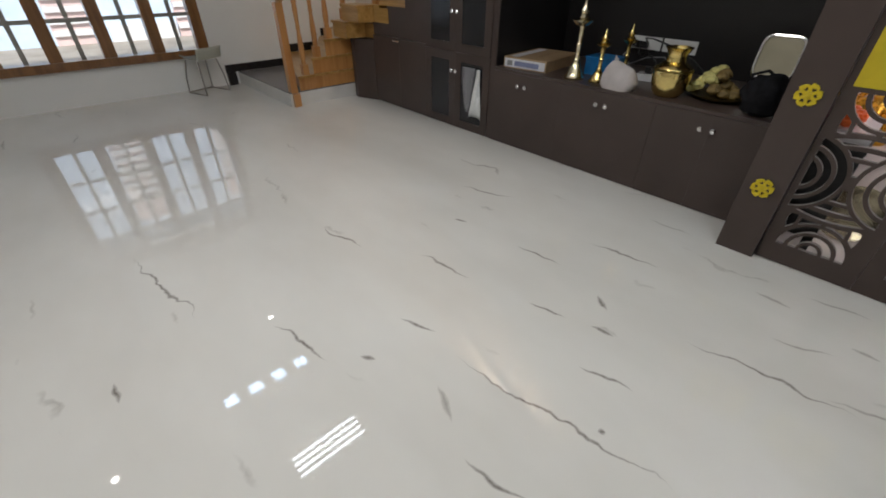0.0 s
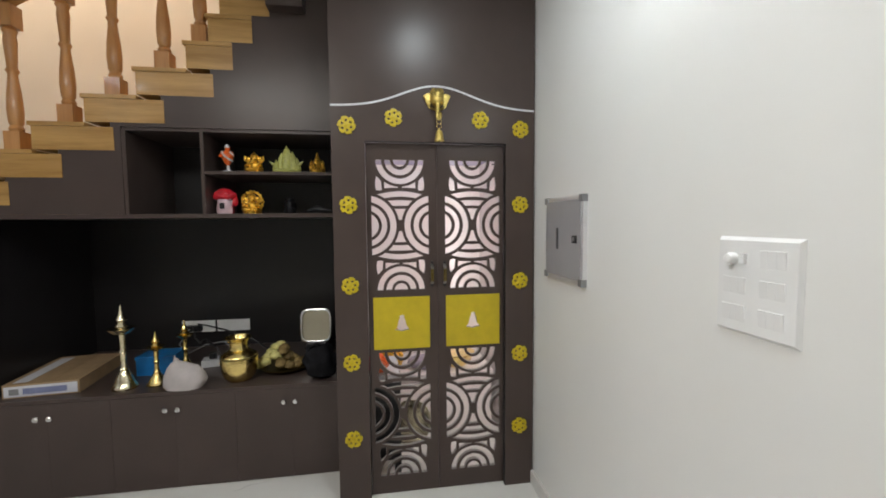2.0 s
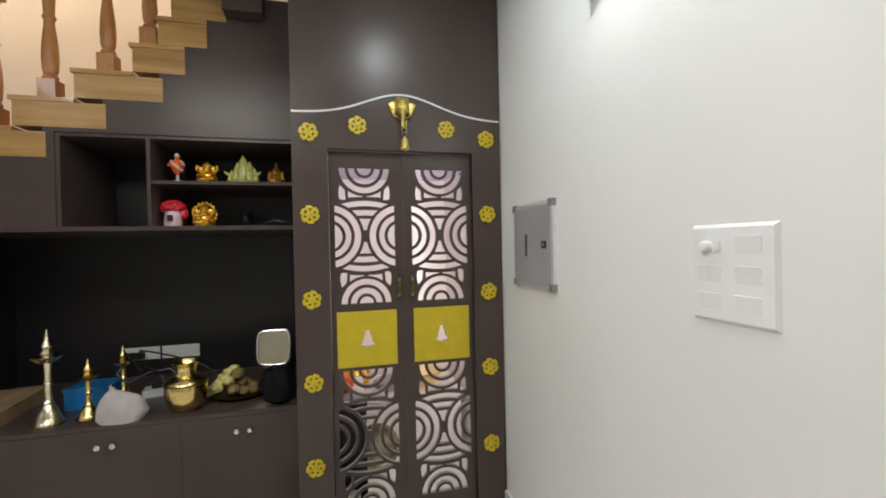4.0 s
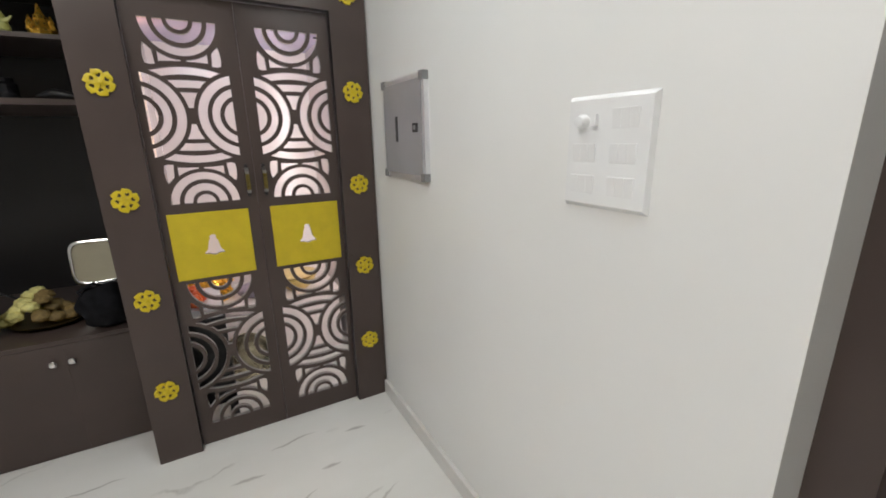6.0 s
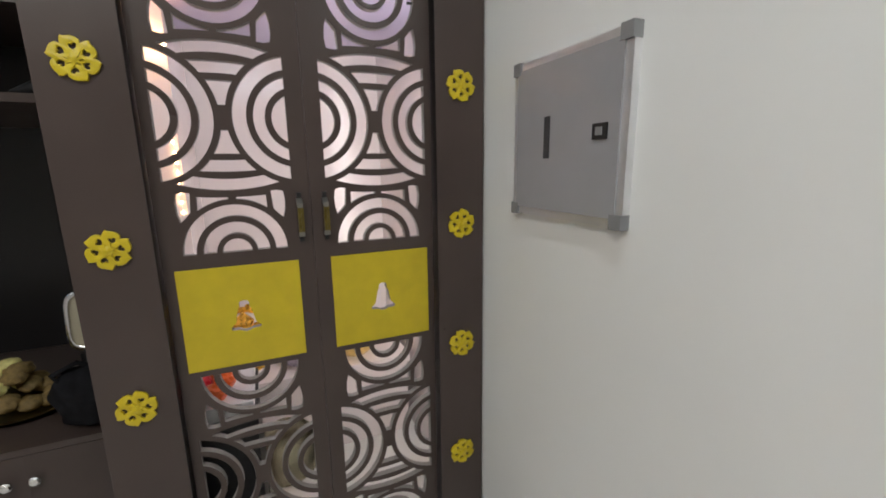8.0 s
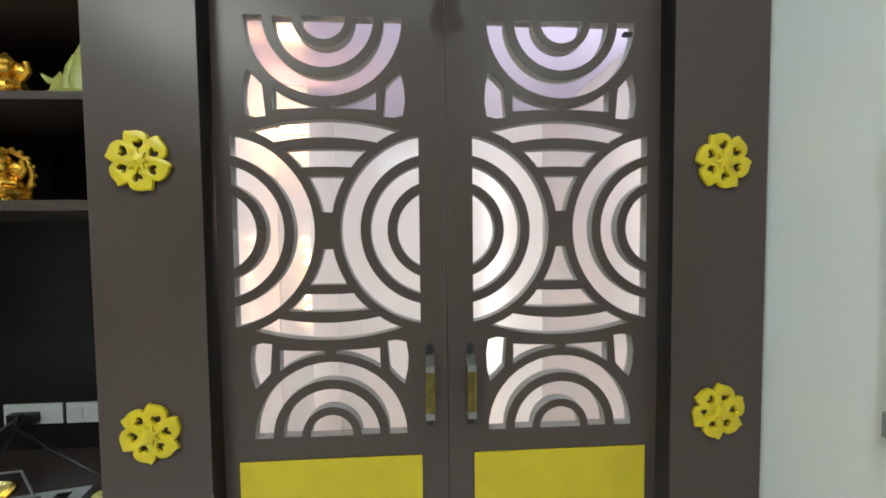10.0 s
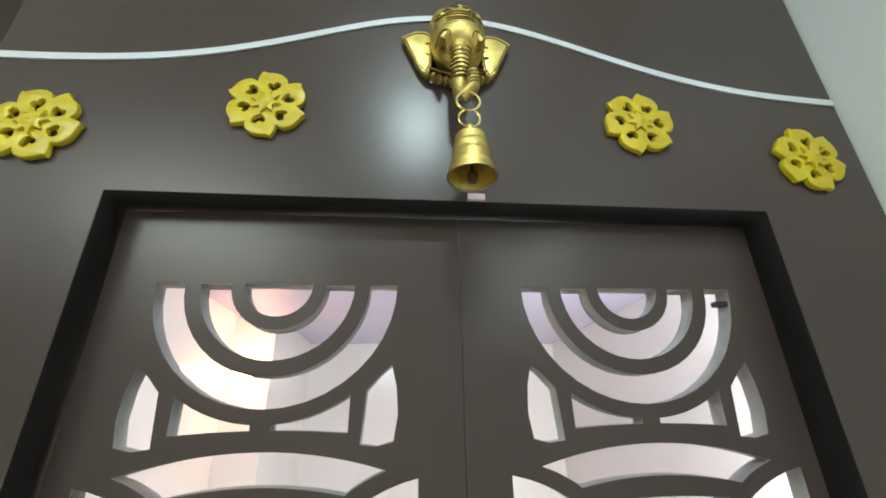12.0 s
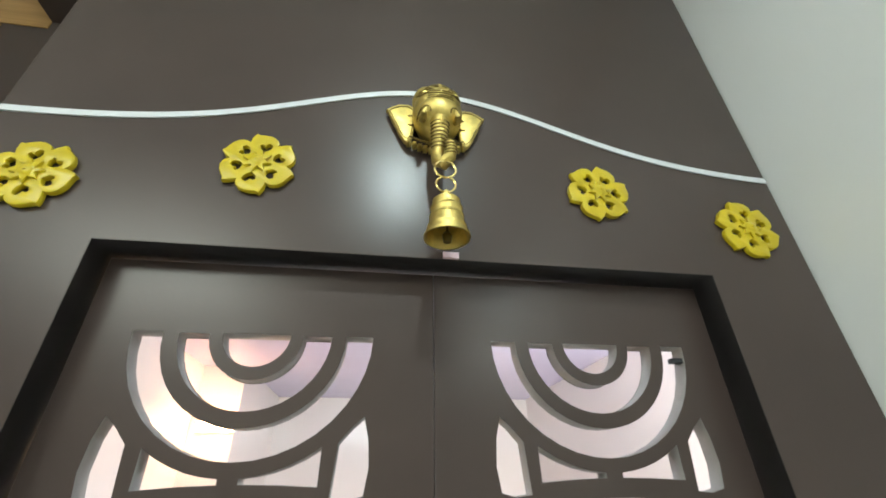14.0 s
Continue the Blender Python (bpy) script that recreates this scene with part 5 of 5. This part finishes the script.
figurine("pale pink figure with a red flower top", M_PINK, 1.040, Z2, bm, extra=(M_RED, M_BLACK))
# dark low things at the shelf's end
bm = tube([(0, -0.10, 0.012), (-0.01, -0.05, 0.020), (0, 0.0, 0.028), (0.01, 0.06, 0.016)], [0.006, 0.018, 0.022, 0.005], 10)
ob = part("black_torch", bm, M_BLACK, None, smooth=True)
ob.matrix_world = pose(2.82, 0.50, Z2)
tagged(ob, "small black torch lying on the lower shelf", "torch")
jar = part("dark_jar", lathe([(0.035, 0), (0.040, 0.01), (0.040, 0.075), (0.030, 0.085), (0.030, 0.10)], 24), M_SMOKE, None, smooth=True)
jar.matrix_world = pose(2.98, 0.69, Z2)
tagged(jar, "small dark glass jar on the lower shelf", "jar")

# ---------------------------------------------------------------- inside the prayer cupboard
tb = thing("shrine_stool", "black low stool inside the cupboard", "stool", (2.74, 0.155, 0))
part("top", box(-0.17, 0.20, -0.155, 0.155, 0.56, 0.60), M_BLACK, tb, bevel=0.004)
part("front_panel", box(-0.165, -0.150, -0.150, 0.150, 0.12, 0.5595), M_BLACK, tb)
part("side_panel", box(-0.1495, 0.19, -0.150, -0.135, 0.12, 0.5595), M_BLACK, tb)
for x in (-0.14, 0.16):
    for y in (-0.13, 0.13):
        part("leg", box(x - 0.02, x + 0.02, y - 0.02, y + 0.02, 0.0, 0.1195), M_BLACK, tb)
cl = part("white_cloth", box(2.58, 2.93, 0.01, 0.30, 0.6005, 0.650), M_LINE, None, bevel=0.012)
tagged(cl, "folded white cloth on the black stool", "cloth")
for i, (x, y, m_) in enumerate(((2.62, 0.12, M_ORANGE), (2.63, 0.19, M_RED), (2.70, 0.10, M_ORANGE), (2.70, 0.17, M_RED), (2.78, 0.13, M_ORANGE), (2.77, 0.22, M_RED))):
    bm = ball((0, 0, 0.032), (0.036, 0.036, 0.032), None, 3)
    for v in bm.verts:
        v.co *= 1 + 0.2 * noise.noise(v.co * 80)
    fo = part("marigold_head", bm, m_, None, smooth=True)
    fo.matrix_world = pose(x, y, 0.653)
    tagged(fo, "loose orange or red flower head on the cloth" if m_ is M_ORANGE else "loose red flower head on the cloth", "flower", "flower heads on the cloth")

sb = thing("shrine_bench", "white low bench along the cupboard's back wall", "bench", (3.30, -0.22, 0))
part("top", box(-0.20, 0.30, -0.50, 0.30, 0.40, 0.44), M_PINKTILE, sb, bevel=0.004)
part("front_panel", box(-0.18, -0.16, -0.49, 0.29, 0.0, 0.3995), M_PINKTILE, sb)
bo = thing("brass_bowl", "wide polished brass bowl on the white bench", "bowl", (3.24, -0.46, 0.4406))
part("body", lathe([(0.05, 0), (0.07, 0.01), (0.12, 0.06), (0.135, 0.11), (0.128, 0.11), (0.11, 0.06), (0.05, 0.015)], 36), M_POLBRASS, bo, smooth=True)
part("rim", lathe([(0.1355, 0.108), (0.143, 0.112), (0.143, 0.118), (0.130, 0.118)], 36), M_POLBRASS, bo, smooth=True)
bp = thing("brass_plate", "round brass plate leaning against the black stool", "plate", (2.985, -0.08, 0.0006))
bm = lathe([(0.02, 0), (0.12, 0.004), (0.145, 0.020), (0.150, 0.020), (0.125, -0.003), (0.02, -0.006)], 40)
bmesh.ops.rotate(bm, verts=bm.verts, cent=(0, 0, 0), matrix=Matrix.Rotation(radians(-72), 3, "Y"))
bmesh.ops.translate(bm, verts=bm.verts, vec=(0, 0, 0.148))
part("dish", bm, M_PALEBRASS, bp, smooth=True)
bd = tagged(part("cloth_bundle", ball((0, 0, 0.05), (0.10, 0.14, 0.055), None, 3), plain("mauve_cloth", (0.30, 0.26, 0.32), 0.8, vary=0.3, scale=30), None, smooth=True), "mauve printed cloth folded on the white bench", "cloth")
bd.matrix_world = pose(3.24, -0.22, 0.4395)
idol = part("figurine", seated(2.1, True), M_GOLD, None, smooth=True)
idol.matrix_world = pose(3.34, 0.06, 0.4406)
tagged(idol, "golden seated figure on the white bench in the cupboard", "figurine", "figurines on the shelves")
bu = thing("capsule_lamp", "small warm lit capsule lamp on the pilaster inside the cupboard", "lamp", (3.1595, 0.245, 1.885))
part("holder", box(-0.018, 0, -0.045, 0.045, -0.012, 0.012), M_WHITEPL, bu, bevel=0.004)
part("capsule", tube([(-0.030, -0.040, 0), (-0.030, 0.040, 0)], 0.0115, 12), M_WARM, bu, smooth=True)
sl = thing("string_lights", "short string of tiny warm lights on the pilaster", "string lights", (3.1595, 0.222, 1.22))
part("wire", tube([(-0.003, 0.002 * math.sin(i), 0.04 * i) for i in range(9)], 0.0012, 6), M_WHITEPL, sl)
for i in range(8):
    part("bead", ball((-0.007, 0.002 * math.sin(i), 0.04 * i + 0.02), (0.004, 0.004, 0.006), None, 1), M_WARM, sl, smooth=True)
